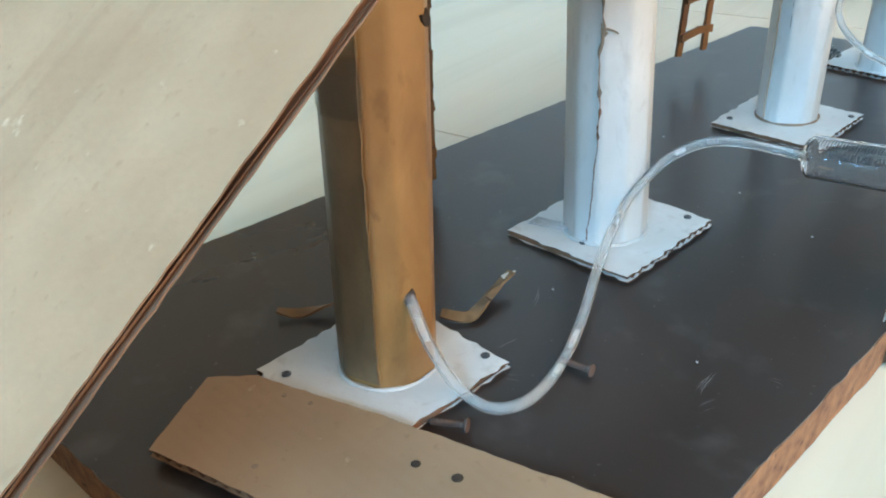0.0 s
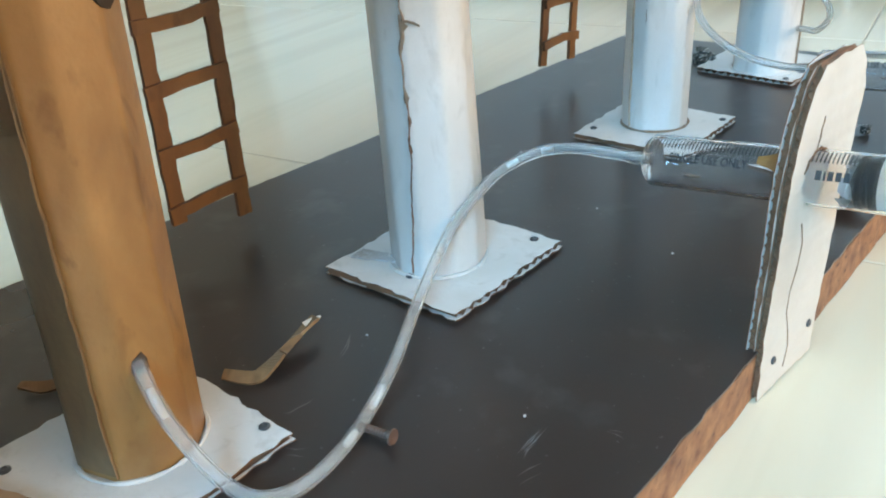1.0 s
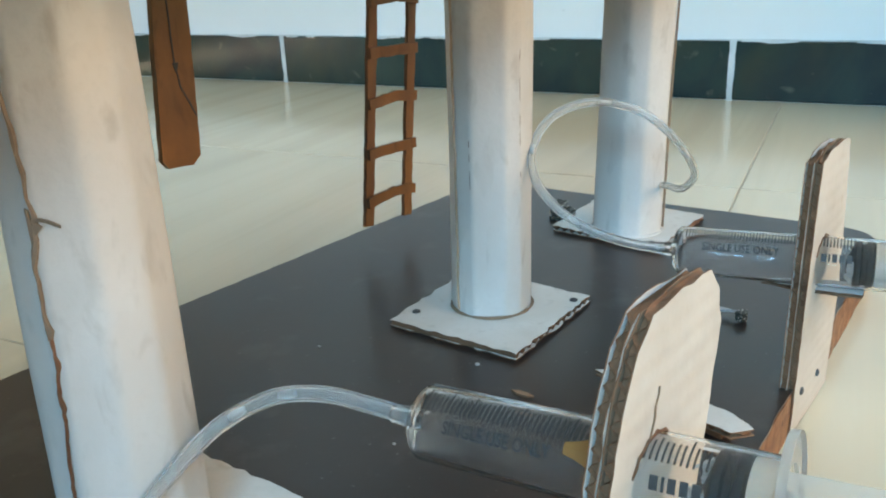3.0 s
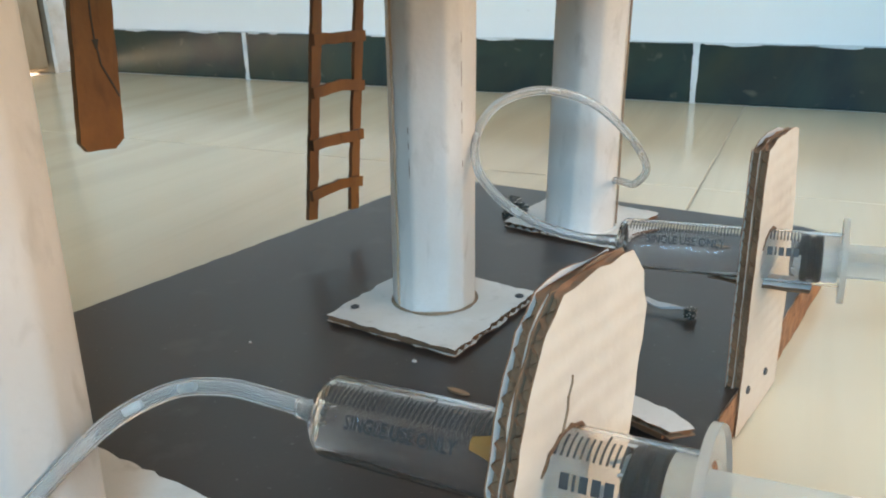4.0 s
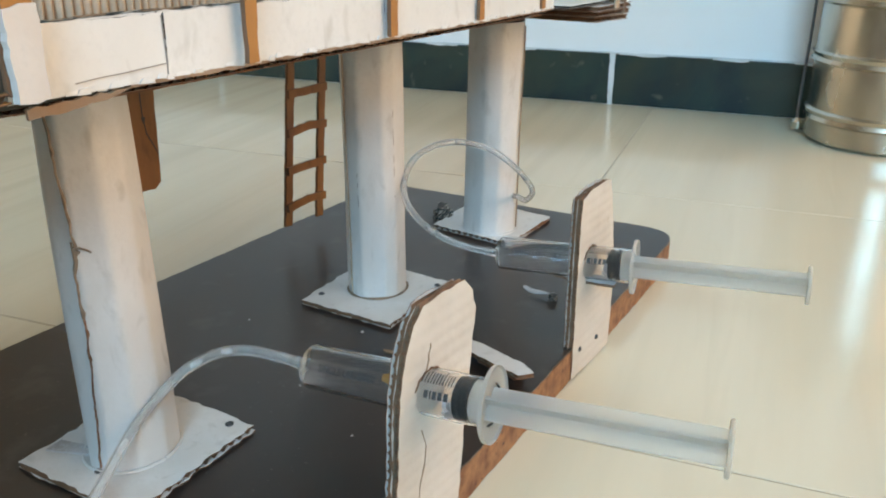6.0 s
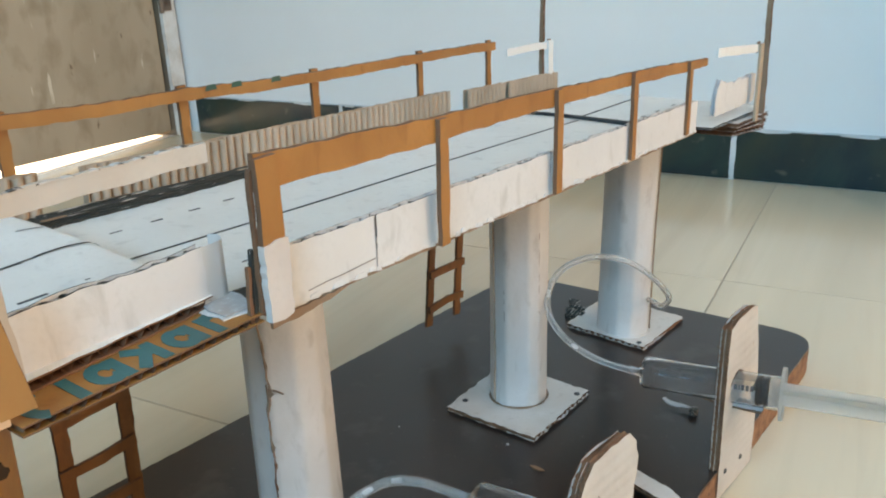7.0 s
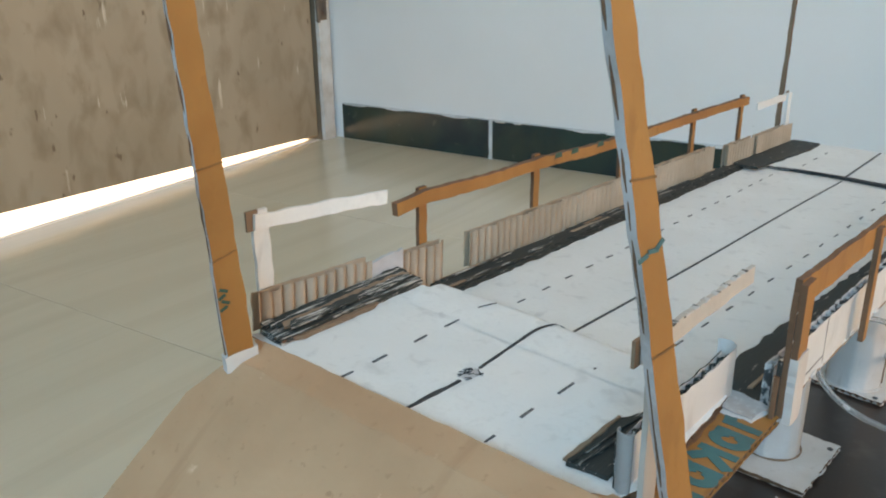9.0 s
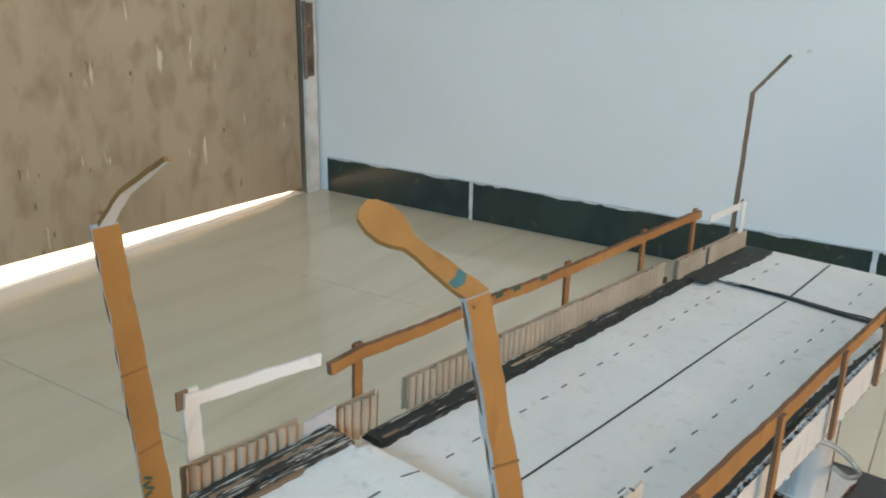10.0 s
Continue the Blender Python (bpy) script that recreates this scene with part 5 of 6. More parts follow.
# far section
far = thing("far_deck_section", (0, 0.38, 0.19), "white papered end section of the cardboard road deck", "bridge deck", "deck sections")
FS = slope(0, 0.316)
bm = bmesh.new()
card(bm, [(-0.060, 0.0), (-0.02, 0.006), (0.03, 0.001), (0.087, 0.004), (0.090, 0.124), (-0.093, 0.124), (-0.0930, 0.004)], 0.0020, FS @ Matrix.Translation((0, 0, 0.0004)), flute=1, seed=71, wob=0.0006)
# ink-black core: the gap's shade put into the sheet's front edge
far_road = part("road_sheet", bm, (ROADP, INK, CREAM), far, "white paper covered sheet, front edge black for the gap's shade")
# shaded gap under the lifted edge, drawn as a black wavy strip
bm = bmesh.new()
left, right = [], []
for i in range(25):
    u = i / 24
    x = -0.062 + 0.140 * u
    y = 0.0045 * math.sin(u * 5.0 + 0.6) - 0.001
    w = 0.0005 + 0.0009 * math.sin(math.pi * u) ** 2
    left.append((x, y - w))
    right.append((x, y + w))
prism(bm, left + right[::-1], 0.0002, 0.0027, FS)
part("joint_shade", bm, INK, far, "wavy black strip for the shaded gap at the joint")
bm = bmesh.new()
prism(bm, [(-0.0110, 0.004), (-0.0092, 0.004), (-0.0145, 0.120), (-0.0162, 0.120)], 0.0024, 0.0027, FS)
part("centre_line", bm, INK, far_road, "pen-drawn centre line")
dashes(far_road, FS, [(-0.048, 0.02, 0.028), (-0.049, 0.05, 0.058), (-0.050, 0.08, 0.088), (0.029, 0.02, 0.028), (0.028, 0.05, 0.058), (0.027, 0.085, 0.092)], 0.0009, 0.0024, 0.0027)
for k in range(3):
    bm = bmesh.new()
    card(bm, [(-0.085 + 0.01 * k, 0.045 + 0.008 * k), (0.092 - 0.004 * k, 0.047 + 0.007 * k), (0.094, 0.118 - 0.004 * k), (-0.08, 0.115)], 0.0035, FS @ Matrix.Translation((0, 0, -0.0042 - 0.0044 * k)), flute=1, seed=72 + k, wob=0.0009)
    part("under_sheet", bm, (CREAM, CORE, CREAM), far, "stacked card layer under the end")
bm = bmesh.new()
prism(bm, rough_outline([(-0.091, -0.02), (-0.070, -0.02), (-0.064, 0.09), (-0.066, 0.118), (-0.090, 0.118)], 0.005, 0.001, 75), 0.0025, 0.0042, FS)
part("kerb", bm, BLACKD, far, "black painted card kerb")
for y0, ln, sd in ((0.283, 0.056, 6), (0.343, 0.085, 7)):
    bm = bmesh.new()
    wave_wall(bm, axes((-0.0945, y0, zd(y0, -0.0945) + 0.002), (0, 1, -0.035), (0, 0, 1)), ln, 0.0180, seed=sd)
    part("ribbed_wall", bm, PINKC, far, "ribbed corrugated card wall")
bm = bmesh.new()
m = axes((0.0850, 0.321, 0.2030), (0, 1, -0.041), (0, 0, 1))
card(bm, [(0, -0.004), (0.090, -0.004), (0.090, 0.017), (0.035, 0.0155), (0.016, 0.0175), (0.009, 0.0205), (0.004, 0.0150), (0.0, 0.0060)], 0.003, m, flute=0, seed=77, wob=0.0009)
part("parapet", bm, (CREAM, PALEEDGE, CREAM), far, "cream paper end parapet, torn at one end")

# ---------------------------------------------------------------- railings


def post(parent, m, a, b0, b1, w, mat, label, th=0.0022, splay=0.0):
    bm = bmesh.new()
    sheet_strip(bm, m, [(a + splay, b0), (a + splay * 0.5, (b0 + b1) / 2), (a, b1)], w, th)
    return part("post", bm, (mat, CORE), parent, label)


rr = thing("right_railing", (0.088, 0.10, 0.205), "hand-cut brown card handrail glued along the parapet", "railing", "deck railings")
RM = axes((0.0836, 0, 0), (-0.012, 1, 0), (0, 0, 1))
tops = [(-0.088, 0.2620), (-0.04, 0.2590), (0.007, 0.2560), (0.06, 0.2540), (0.103, 0.2515), (0.15, 0.2488), (0.196, 0.2465), (0.24, 0.2440), (0.283, 0.2410), (0.319, 0.2385)]
wid = [0.011, 0.0105, 0.0095, 0.0085, 0.008, 0.0075, 0.0072, 0.007, 0.0065, 0.005]
bm = bmesh.new()
sheet_strip(bm, RM, [(y, z - w / 2) for (y, z), w in zip(tops, wid)], wid, 0.0023)
part("handrail", bm, (KRAFT, CORE), rr)
post(rr, RM @ Matrix.Translation((0, 0, 0.0024)), -0.0848, 0.225, 0.2612, 0.0090, KRAFT, "broad end post")
for y, z in ((0.0065, 0.2555), (0.1025, 0.2515), (0.193, 0.2467), (0.282, 0.2413)):
    post(rr, RM @ Matrix.Translation((0, 0, 0.0024)), y, PB - 0.04 * y - 0.001, z, 0.0056, KRAFT, "narrow card post", splay=-0.0015)
bm = bmesh.new()
prism(bm, rough_outline([(-0.0900, 0.2098), (-0.0845, 0.2090), (-0.0803, 0.2100), (-0.0797, 0.2350), (-0.0845, 0.2356), (-0.0900, 0.2344)], 0.002, 0.0004, 81), 0.0024, 0.0052, RM)
part("paper_wrap", bm, CREAM_PINK, rr, "cream paper wrapped round the end post")
bm = bmesh.new()
prism(bm, rough_outline([(-0.0905, 0.212), (-0.0892, 0.211), (-0.0890, 0.258), (-0.0900, 0.257)], 0.004, 0.0004, 82), 0.0004, 0.0022, RM)
part("edge_strip", bm, CORE, rr, "bare corrugated edge of the end post")
for k, (y, z0, z1) in enumerate(((-0.0925, 0.2110, 0.2330), (-0.0945, 0.2100, 0.2280))):
    bm = bmesh.new()
    prism(bm, rough_outline([(y, z0), (y + 0.0013, z0), (y + 0.0024, z1), (y + 0.0012, z1)], 0.004, 0.0003, 84 + k), -0.0010, 0.0006, RM)
    part("edge_strip", bm, (BLACKD, CORE)[k], rr, "bare corrugated edge of the end post")

lr = thing("left_railing", (-0.096, 0.12, 0.21), "hand-cut brown card handrail behind the ribbed wall", "railing", "deck railings")
LM = axes((-0.0970, 0, 0), (-0.012, 1, 0), (0, 0, 1))
tops = [(-0.092, 0.2485), (-0.073, 0.2500), (-0.02, 0.2470), (0.026, 0.2465), (0.08, 0.2430), (0.129, 0.2412), (0.185, 0.2400), (0.239, 0.2390), (0.29, 0.2378), (0.336, 0.2360)]
bm = bmesh.new()
sheet_strip(bm, LM, [(y, z - 0.003) for y, z in tops], 0.0062, 0.0035)
left_hand = part("handrail", bm, (KRAFT, CORE), lr)
for y, z in ((-0.070, 0.2495), (0.028, 0.2462), (0.1285, 0.2412), (0.2385, 0.2390), (0.332, 0.2362)):
    post(lr, LM @ Matrix.Translation((0, 0, -0.0024)), y, zd(y) - 0.004, z + 0.0015, 0.0056, KRAFT, "narrow card post", splay=-0.001)
for y in (0.040, 0.058, 0.088):
    bm = bmesh.new()
    prism(bm, [(y, 0.2432 - 0.05 * (y - 0.04)), (y + 0.008, 0.2432 - 0.05 * (y - 0.04)), (y + 0.007, 0.2462 - 0.05 * (y - 0.04)), (y + 0.001, 0.2462 - 0.05 * (y - 0.04))], 0.0036, 0.0038, LM)
    part("print_mark", bm, GREEN, left_hand, "faint green printed mark")




def white_rail(x, y0, y1, z0, z1, post_y, post_z, flip, label, mat=ROADP, post_mat=None, off=0.0019):
    t = thing("paper_rail", (x, post_y, post_z), label, "railing", "white paper rails")
    m = axes((x, 0, 0), (0, 1, 0), (0, 0, 1))
    bm = bmesh.new()
    sheet_strip(bm, m, [(y0, z0 - 0.004), ((y0 + y1) / 2, (z0 + z1) / 2 - 0.0036), (y1, z1 - 0.004)], 0.0060, 0.0015)
    part("handrail", bm, mat, t)
    bm = bmesh.new()
    sheet_strip(bm, m @ Matrix.Translation((0, 0, off)), [(post_y + flip * 0.001, post_z), (post_y, z0 if flip > 0 else z1)], 0.0075, 0.0018)
    part("post", bm, post_mat or mat, t)
    bm = bmesh.new()
    yy = y0 if flip > 0 else y1
    box(bm, m, yy - 0.0030, yy + 0.0026, (z0 if flip > 0 else z1) - 0.0075, (z0 if flip > 0 else z1) + 0.0006, -0.0012, -0.0001)
    part("corner_tab", bm, TORN, t, "brown card tab at the corner")
    return t


white_rail(-0.0940, -0.171, -0.098, 0.2640, 0.2575, -0.1675, 0.2150, 1, "white paper handrail on a single post", off=-0.0021)
near_rail = white_rail(0.0715, -0.168, -0.093, 0.2660, 0.2660, -0.1645, 0.2130, 1, "cream paper handrail with blackened upper edge", CREAM_DULL)
rng = random.Random(19)
for k in range(9):
    y = -0.160 + 0.0072 * k + rng.uniform(-0.001, 0.001)
    bm = bmesh.new()
    prism(bm, rough_outline([(0, 0), (rng.uniform(0.003, 0.006), 0.0001), (0.003, 0.0005), (0.0004, 0.0004)], 0.001, 0.0001, 150 + k), -0.0002, 0.0018, axes((0.0715, y, 0.26495 + 0.0001 * math.sin(k)), (0, 1, 0), (0, 0, 1)))
    part("black_smudge", bm, BLACKEDGE, near_rail, "black paint on the cut edge")
white_rail(-0.0965, 0.350, 0.424, 0.2300, 0.2285, 0.4200, 0.1790, -1, "white paper handrail at the deck's end")
white_rail(0.0915, 0.306, 0.402, 0.2480, 0.2400, 0.3985, 0.1830, -1, "white paper handrail at the deck's end", post_mat=PINKC)

lie = LEVEL
# ---------------------------------------------------------------- lamp posts of folded card


def lamp(name, base, knee, tip, face, w, head, label, mats=(KRAFT, CORE, EDGEGREY), bend=None):
    t = thing(name, base, label, "model lamp", "model street lamps")
    base, knee, tip, face = Vector(base), Vector(knee), Vector(tip), Vector(face).normalized()
    up = (knee - base)
    side = up.cross(face).normalized()
    m = axes(base, side, up)
    L = up.length
    th = 0.0036
    wt = w * 0.78
    # w x u: the last axis points along the face
    bm = bmesh.new()
    out = rough_outline([(-w / 2, 0), (w / 2, 0), (wt / 2, L), (-wt / 2, L)], 0.006, 0.00034, 5)
    for f in prism(bm, out, -th / 2, th / 2, m, 0)[2:]:
        f.material_index = 1
    pole = part("pole", bm, (mats[0], mats[2]), t, "brown card strip with pale cut edges")
    bm = bmesh.new()
    prism(bm, rough_outline([(-w / 2 - 0.0002, 0.001), (w / 2 + 0.0002, 0.001), (wt / 2 + 0.0002, L - 0.001), (-wt / 2 - 0.0002, L - 0.001)], 0.006, 0.00036, 5), -0.0006, -0.0001, m)
    part("card_core", bm, CORE, pole, "dark corrugated core along the cut edge")
    arm = tip - knee
    side = (side - arm * (side.dot(arm) / arm.length_squared)).normalized()
    m2 = axes(knee, side, arm)
    A = arm.length
    if head:
        pts = [(-wt / 2, -0.002), (wt / 2, -0.002), (0.0028, A * 0.25), (0.0023, A * 0.58), (0.0040, A * 0.66), (0.0051, A * 0.75), (0.0051, A * 0.86), (0.0038, A * 0.96), (0.0018, A * 1.0), (-0.0018, A * 1.0), (-0.0038, A * 0.96), (-0.0051, A * 0.86), (-0.0051, A * 0.75), (-0.0040, A * 0.66), (-0.0023, A * 0.58), (-0.0028, A * 0.25)]
    else:
        pts = [(-wt / 2, -0.002), (wt / 2, -0.002), (w * 0.4, A), (-w * 0.4, A)]
    legs = [(m2, pts)]
    if bend is not None:
        mid = Vector(bend)
        legs = []
        for a, b, w0, w1 in ((knee, mid, 0.0046, 0.0036), (mid, tip, 0.0036, 0.0014)):
            d = b - a
            sd = (side - d * (side.dot(d) / d.length_squared)).normalized()
            legs.append((axes(a, sd, d), [(-w0 / 2, 0), (w0 / 2, 0), (w1 / 2, d.length), (-w1 / 2, d.length)]))
    for i, (mm, outline) in enumerate(legs):
        bm = bmesh.new()
        faces = prism(bm, rough_outline(outline, 0.0035, 0.0003, 8 + i), -0.0011, 0.0008, mm, 0)
        faces[0].material_index = 1
        if bend is not None:
            faces[1].material_index = 1
        part(("arm", "arm_tip")[i], bm, (mats[0] if bend is None else KRAFT_DARK, CREAM), t, "folded card arm" + (" with an eight-sided head" if head else ""))
    return pole, m, m2


def creases(t, m, rows, w):
    """Fold lines across a pole, each a shallow raised lip."""
    for b, tilt in rows:
        bm = bmesh.new()
        mm = m @ Matrix.Translation((0, b, 0.0018)) @ Matrix.Rotation(tilt, 4, "Z")
        prism(bm, rough_outline([(-w / 2, -0.0003), (w / 2, -0.0003), (w / 2, 0.0003), (-w / 2, 0.0003)], 0.002, 0.0001, 3), 0, 0.0003, mm)
        part("crease", bm, KRAFT_DARK, t, "fold line across the card")


lampR, mR, aR = lamp("card_lamp_post", (0.0985, -0.1676, 0.2075), (0.0770, -0.1820, 0.3500), (0.0500, -0.1940, 0.3695), (0.95, -0.30, 0), 0.0086, True, "brown card lamp post with folded arm, leaning inwards", (KRAFT, CORE, PALEEDGE))
lampL, mL, _ = lamp("card_lamp_post", (-0.0698, -0.1915, 0.2075), (-0.0597, -0.2073, 0.3450), (-0.0290, -0.2007, 0.3704), (0.97, -0.26, 0), 0.0107, False, "brown card lamp post beside the road, arm folded over the deck", (KRAFT, CORE, PALEEDGE), bend=(-0.0480, -0.2055, 0.3575))
lamp("card_lamp_post", (-0.0900, 0.4070, 0.178), (-0.0880, 0.4090, 0.3345), (-0.0590, 0.4080, 0.3690), (0, -1, 0.02), 0.0036, False, "thin card lamp post at the deck's end", (TORN, CORE, CORE))
lamp("card_lamp_post", (0.1020, 0.4140, 0.175), (0.1015, 0.4140, 0.3180), (0.0730, 0.4140, 0.3480), (0, -1, 0.02), 0.0040, False, "thin card lamp post at the deck's end", (TORN, CORE, CORE))
bm = bmesh.new()
for a, b, s in ((-0.003, 0.0785, 0.3), (0.0005, 0.0795, -0.1), (0.0028, 0.0805, 0.6)):
    m = mR @ Matrix.Translation((a, b, 0.0019)) @ Matrix.Rotation(s, 4, "Z")
    box(bm, m, -0.0017, 0.0017, -0.0006, 0.0006, 0, 0.0002)
part("print_mark", bm, TEAL, lampR, "teal printed mark")
bm = bmesh.new()
prism(bm, [(-0.0027, 0.0045), (0.0002, 0.0036), (0.0026, 0.0048), (0.0024, 0.0072), (0.0001, 0.0064), (-0.0025, 0.0068)], 0.0008, 0.0010, aR)
prism(bm, [(-0.0027, 0.0045), (0.0002, 0.0036), (0.0026, 0.0048), (0.0024, 0.0072), (0.0001, 0.0064), (-0.0025, 0.0068)], -0.0013, -0.0011, aR)
part("print_mark", bm, TEAL, lampR, "teal printed mark")
bm = bmesh.new()
for k in range(4):
    m = mL @ Matrix.Translation((-0.0036 + 0.001 * (k % 2), 0.0275 + 0.0024 * k, 0.0019)) @ Matrix.Rotation(0.5 * (-1) ** k, 4, "Z")
    box(bm, m, -0.0016, 0.0016, -0.0006, 0.0006, 0, 0.0002)
part("print_mark", bm, GREEN, lampL, "dark green printed mark")
bm = bmesh.new()
prism(bm, rough_outline([(-0.0068, 0.0), (0.0066, 0.0), (0.0066, 0.0075), (-0.0068, 0.0065)], 0.002, 0.0005, 4), -0.0022, 0.0022, mL)
part("paper_wrap", bm, WHITE, lampL, "white paper glued round the foot")
creases(lampL, mL, ((0.048, 0.25), (0.082, 0.1)), 0.0098)
creases(lampR, mR, ((0.052, 0.1), (0.098, -0.15)), 0.0084)

# ---------------------------------------------------------------- ladders and the hanging tongue


def ladder(y0, y1, z0, x, skew, label, feet, first, lean=0.0, fall=0.0):
    t = thing("card_ladder", (x, (y0 + y1) / 2, z0), label, "model ladder", "card ladders")
    m = axes((x, 0, 0), (0, 1, 0), (lean, 0, 1))
    top = 0.181
    for k, y in enumerate((y0, y1)):
        bm = bmesh.new()
        sheet_strip(bm, m, [(y, feet[k]), (y + skew * 0.5, 0.1), (y + skew, top)], 0.0078, 0.0024)
        part("side_rail", bm, (KRAFT_DARK, CORE), t, "brown card side rail")
    z = first
    i = 0
    while z < top - 0.01:
        s = skew * (z / top)
        bm = bmesh.new()
        sheet_strip(bm, m @ Matrix.Translation((0, 0, 0.0025)), [(y0 - 0.006 + s, z - 0.0005), ((y0 + y1) / 2 + s, z + 0.001 * (-1) ** i), (y1 + 0.002 + s, z + 0.001 - fall)], 0.0062, 0.0024)
        part("rung", bm, (KRAFT_DARK, CORE), t, "brown card rung")
        z += 0.0292
        i += 1
    return t


ladder(-0.0690, -0.0315, 0.0040, -0.106, 0.006, "brown card ladder hanging from the deck's edge", (0.0205, 0.0105), 0.0275)
ladder(0.2450, 0.2840, 0.0060, -0.1040, 0.026, "brown card ladder hanging near the board's edge", (0.0187, 0.0150), 0.0338, -0.02, 0.003)
bm = bmesh.new()
m = axes((-0.0975, 0.0, 0.0), (0, 1, 0), (0, 0, 1))
pts = [(0.0985, 0.0935), (0.1015, 0.0895), (0.1145, 0.0885), (0.1195, 0.092), (0.1255, 0.184), (0.1075, 0.184)]
prism(bm, rough_outline(pts, 0.005, 0.0003, 7), 0, 0.003, m)
tongue = single("hanging_card_strip", bm, KRAFT_DARK, "brown card strip with a pen line hanging under the deck", "cardboard strip", at=(-0.0975, 0.117, 0.193))
bm = bmesh.new()
path = [(0.1135, 0.182), (0.1125, 0.160), (0.1122, 0.134), (0.1135, 0.124), (0.1175, 0.116), (0.1200, 0.110)]
for p, q in zip(path, path[1:]):
    sheet_strip(bm, m @ Matrix.Translation((0, 0, 0.0031)), [p, q], 0.0008, 0.0002)
prism(bm, [(0.1109, 0.1345), (0.1141, 0.1345), (0.1129, 0.1305), (0.1120, 0.1305)], 0, 0.0003, m @ Matrix.Translation((0, 0, 0.0031)))
part("pen_line", bm, INK, tongue, "thin drawn line")

# ---------------------------------------------------------------- brackets that hold the syringes


def bracket(x, y0, pts, hole, slant, seed, label, screws, creased=True):
    t = thing("syringe_bracket", (x, y0, FLOOR), label, "bracket", "syringe brackets")
    d = Vector((slant, 1, 0)).normalized()
    m0 = axes((x, y0, 0), d, (0, 0, 1))       # c axis points to +x
    for k, (off, mats, nm) in enumerate(((0.0, (RIBCREAM, FLUTE, TORN), "front_layer"), (-0.0032, (WHITE, FLUTE, CREAM), "back_layer"))):
        bm = bmesh.new()
        outline = pts if k == 0 else [(p[0] - 0.0005, p[1] - 0.0005) for p in pts]
        card(bm, outline, 0.0030, m0 @ Matrix.Translation((0, 0, off)), flute=1, pitch=0.0043, seed=seed + k, wob=0.0006, liner=0.00035)
        prism(bm, rough_outline(inset(outline, 0.0014), 0.003, 0.0005, seed + 3), 0.0006, 0.0024, m0 @ Matrix.Translation((0, 0, off)), 1)
        layer = part(nm, bm, mats, t, "cream faced corrugated card layer")
        front = layer if k == 0 else front
    # the ragged rim round the syringe
    bm = bmesh.new()
    rng = random.Random(seed)
    for k in range(15):
        a = 2 * math.pi * k / 15
        if 0.25 < (k / 15) < 0.42:
            continue
        m = m0 @ Matrix.Translation((hole[0], hole[1], 0.0030)) @ Matrix.Rotation(a, 4, "Z") @ Matrix.Rotation(-0.9 - rng.uniform(0, 0.5), 4, "Y")
        w = rng.uniform(0.0016, 0.0030)
        prism(bm, [(0.0112, -w), (0.0142 + rng.uniform(0, 0.001), -w * 1.1), (0.0142, w * 1.1), (0.0114, w * 0.7)], -0.0003, 0.0003, m)
    part("torn_rim", bm, CREAM, front, "ragged torn card round the syringe")
    # crease lines
    if creased:
        bm = bmesh.new()
        path = [(hole[0] - 0.006 + 0.003 * math.sin(i * 1.3), hole[1] - 0.016 - 0.009 * i) for i in range(8)]
        for p, q in zip(path, path[1:]):
            sheet_strip(bm, m0 @ Matrix.Translation((0, 0, 0.0030)), [p, q], rng.uniform(0.0002, 0.0004), 0.0003)
        part("crease", bm, TORN, front, "thin torn crease")
        bm = bmesh.new()
        path = [(hole[0] - 0.0022, hole[1] + 0.0110), (hole[0] - 0.0004, hole[1] + 0.0150), (hole[0] - 0.0002, hole[1] + 0.0185), (hole[0] + 0.0010, hole[1] + 0.0205), (hole[0] + 0.0012, hole[1] + 0.0225)]
        for i, (p, q) in enumerate(zip(path, path[1:])):
            sheet_strip(bm, m0 @ Matrix.Translation((0, 0, 0.0030)), [p, q], 0.0005 - 0.0001 * i, 0.0004)
        part("crease", bm, TORN, front, "thin torn crease")
    # torn gap over the barrel, its shade put in as a dark crescent, with two shallow dents beside the crease
    bm = bmesh.new()
    outer = [(hole[0] + (0.0110 + 0.0007 * (k % 4 == 2)) * math.cos(a), hole[1] + (0.0110 + 0.0006 * (k % 3 == 1)) * math.sin(a)) for k, a in enumerate([radians(50 + 8 * k) for k in range(14)])]
    inner = [(hole[0] + (0.0100 + 0.0012 * (k % 3 == 1)) * math.cos(a), hole[1] + 0.0104 * math.sin(a)) for k, a in enumerate([radians(50 + 8 * k) for k in range(14)])]
    prism(bm, outer + inner[::-1], 0.0026, 0.0034, m0)
    part("gap_shade", bm, CORE, front, "dark crescent for the shaded torn gap over the barrel")
    for a, b in screws:
        p = m0 @ Vector((a, b, 0.0032))
        screw(front, p, (m0.to_3x3() @ Vector((0, 0, 1))), 0.0018)
    return t


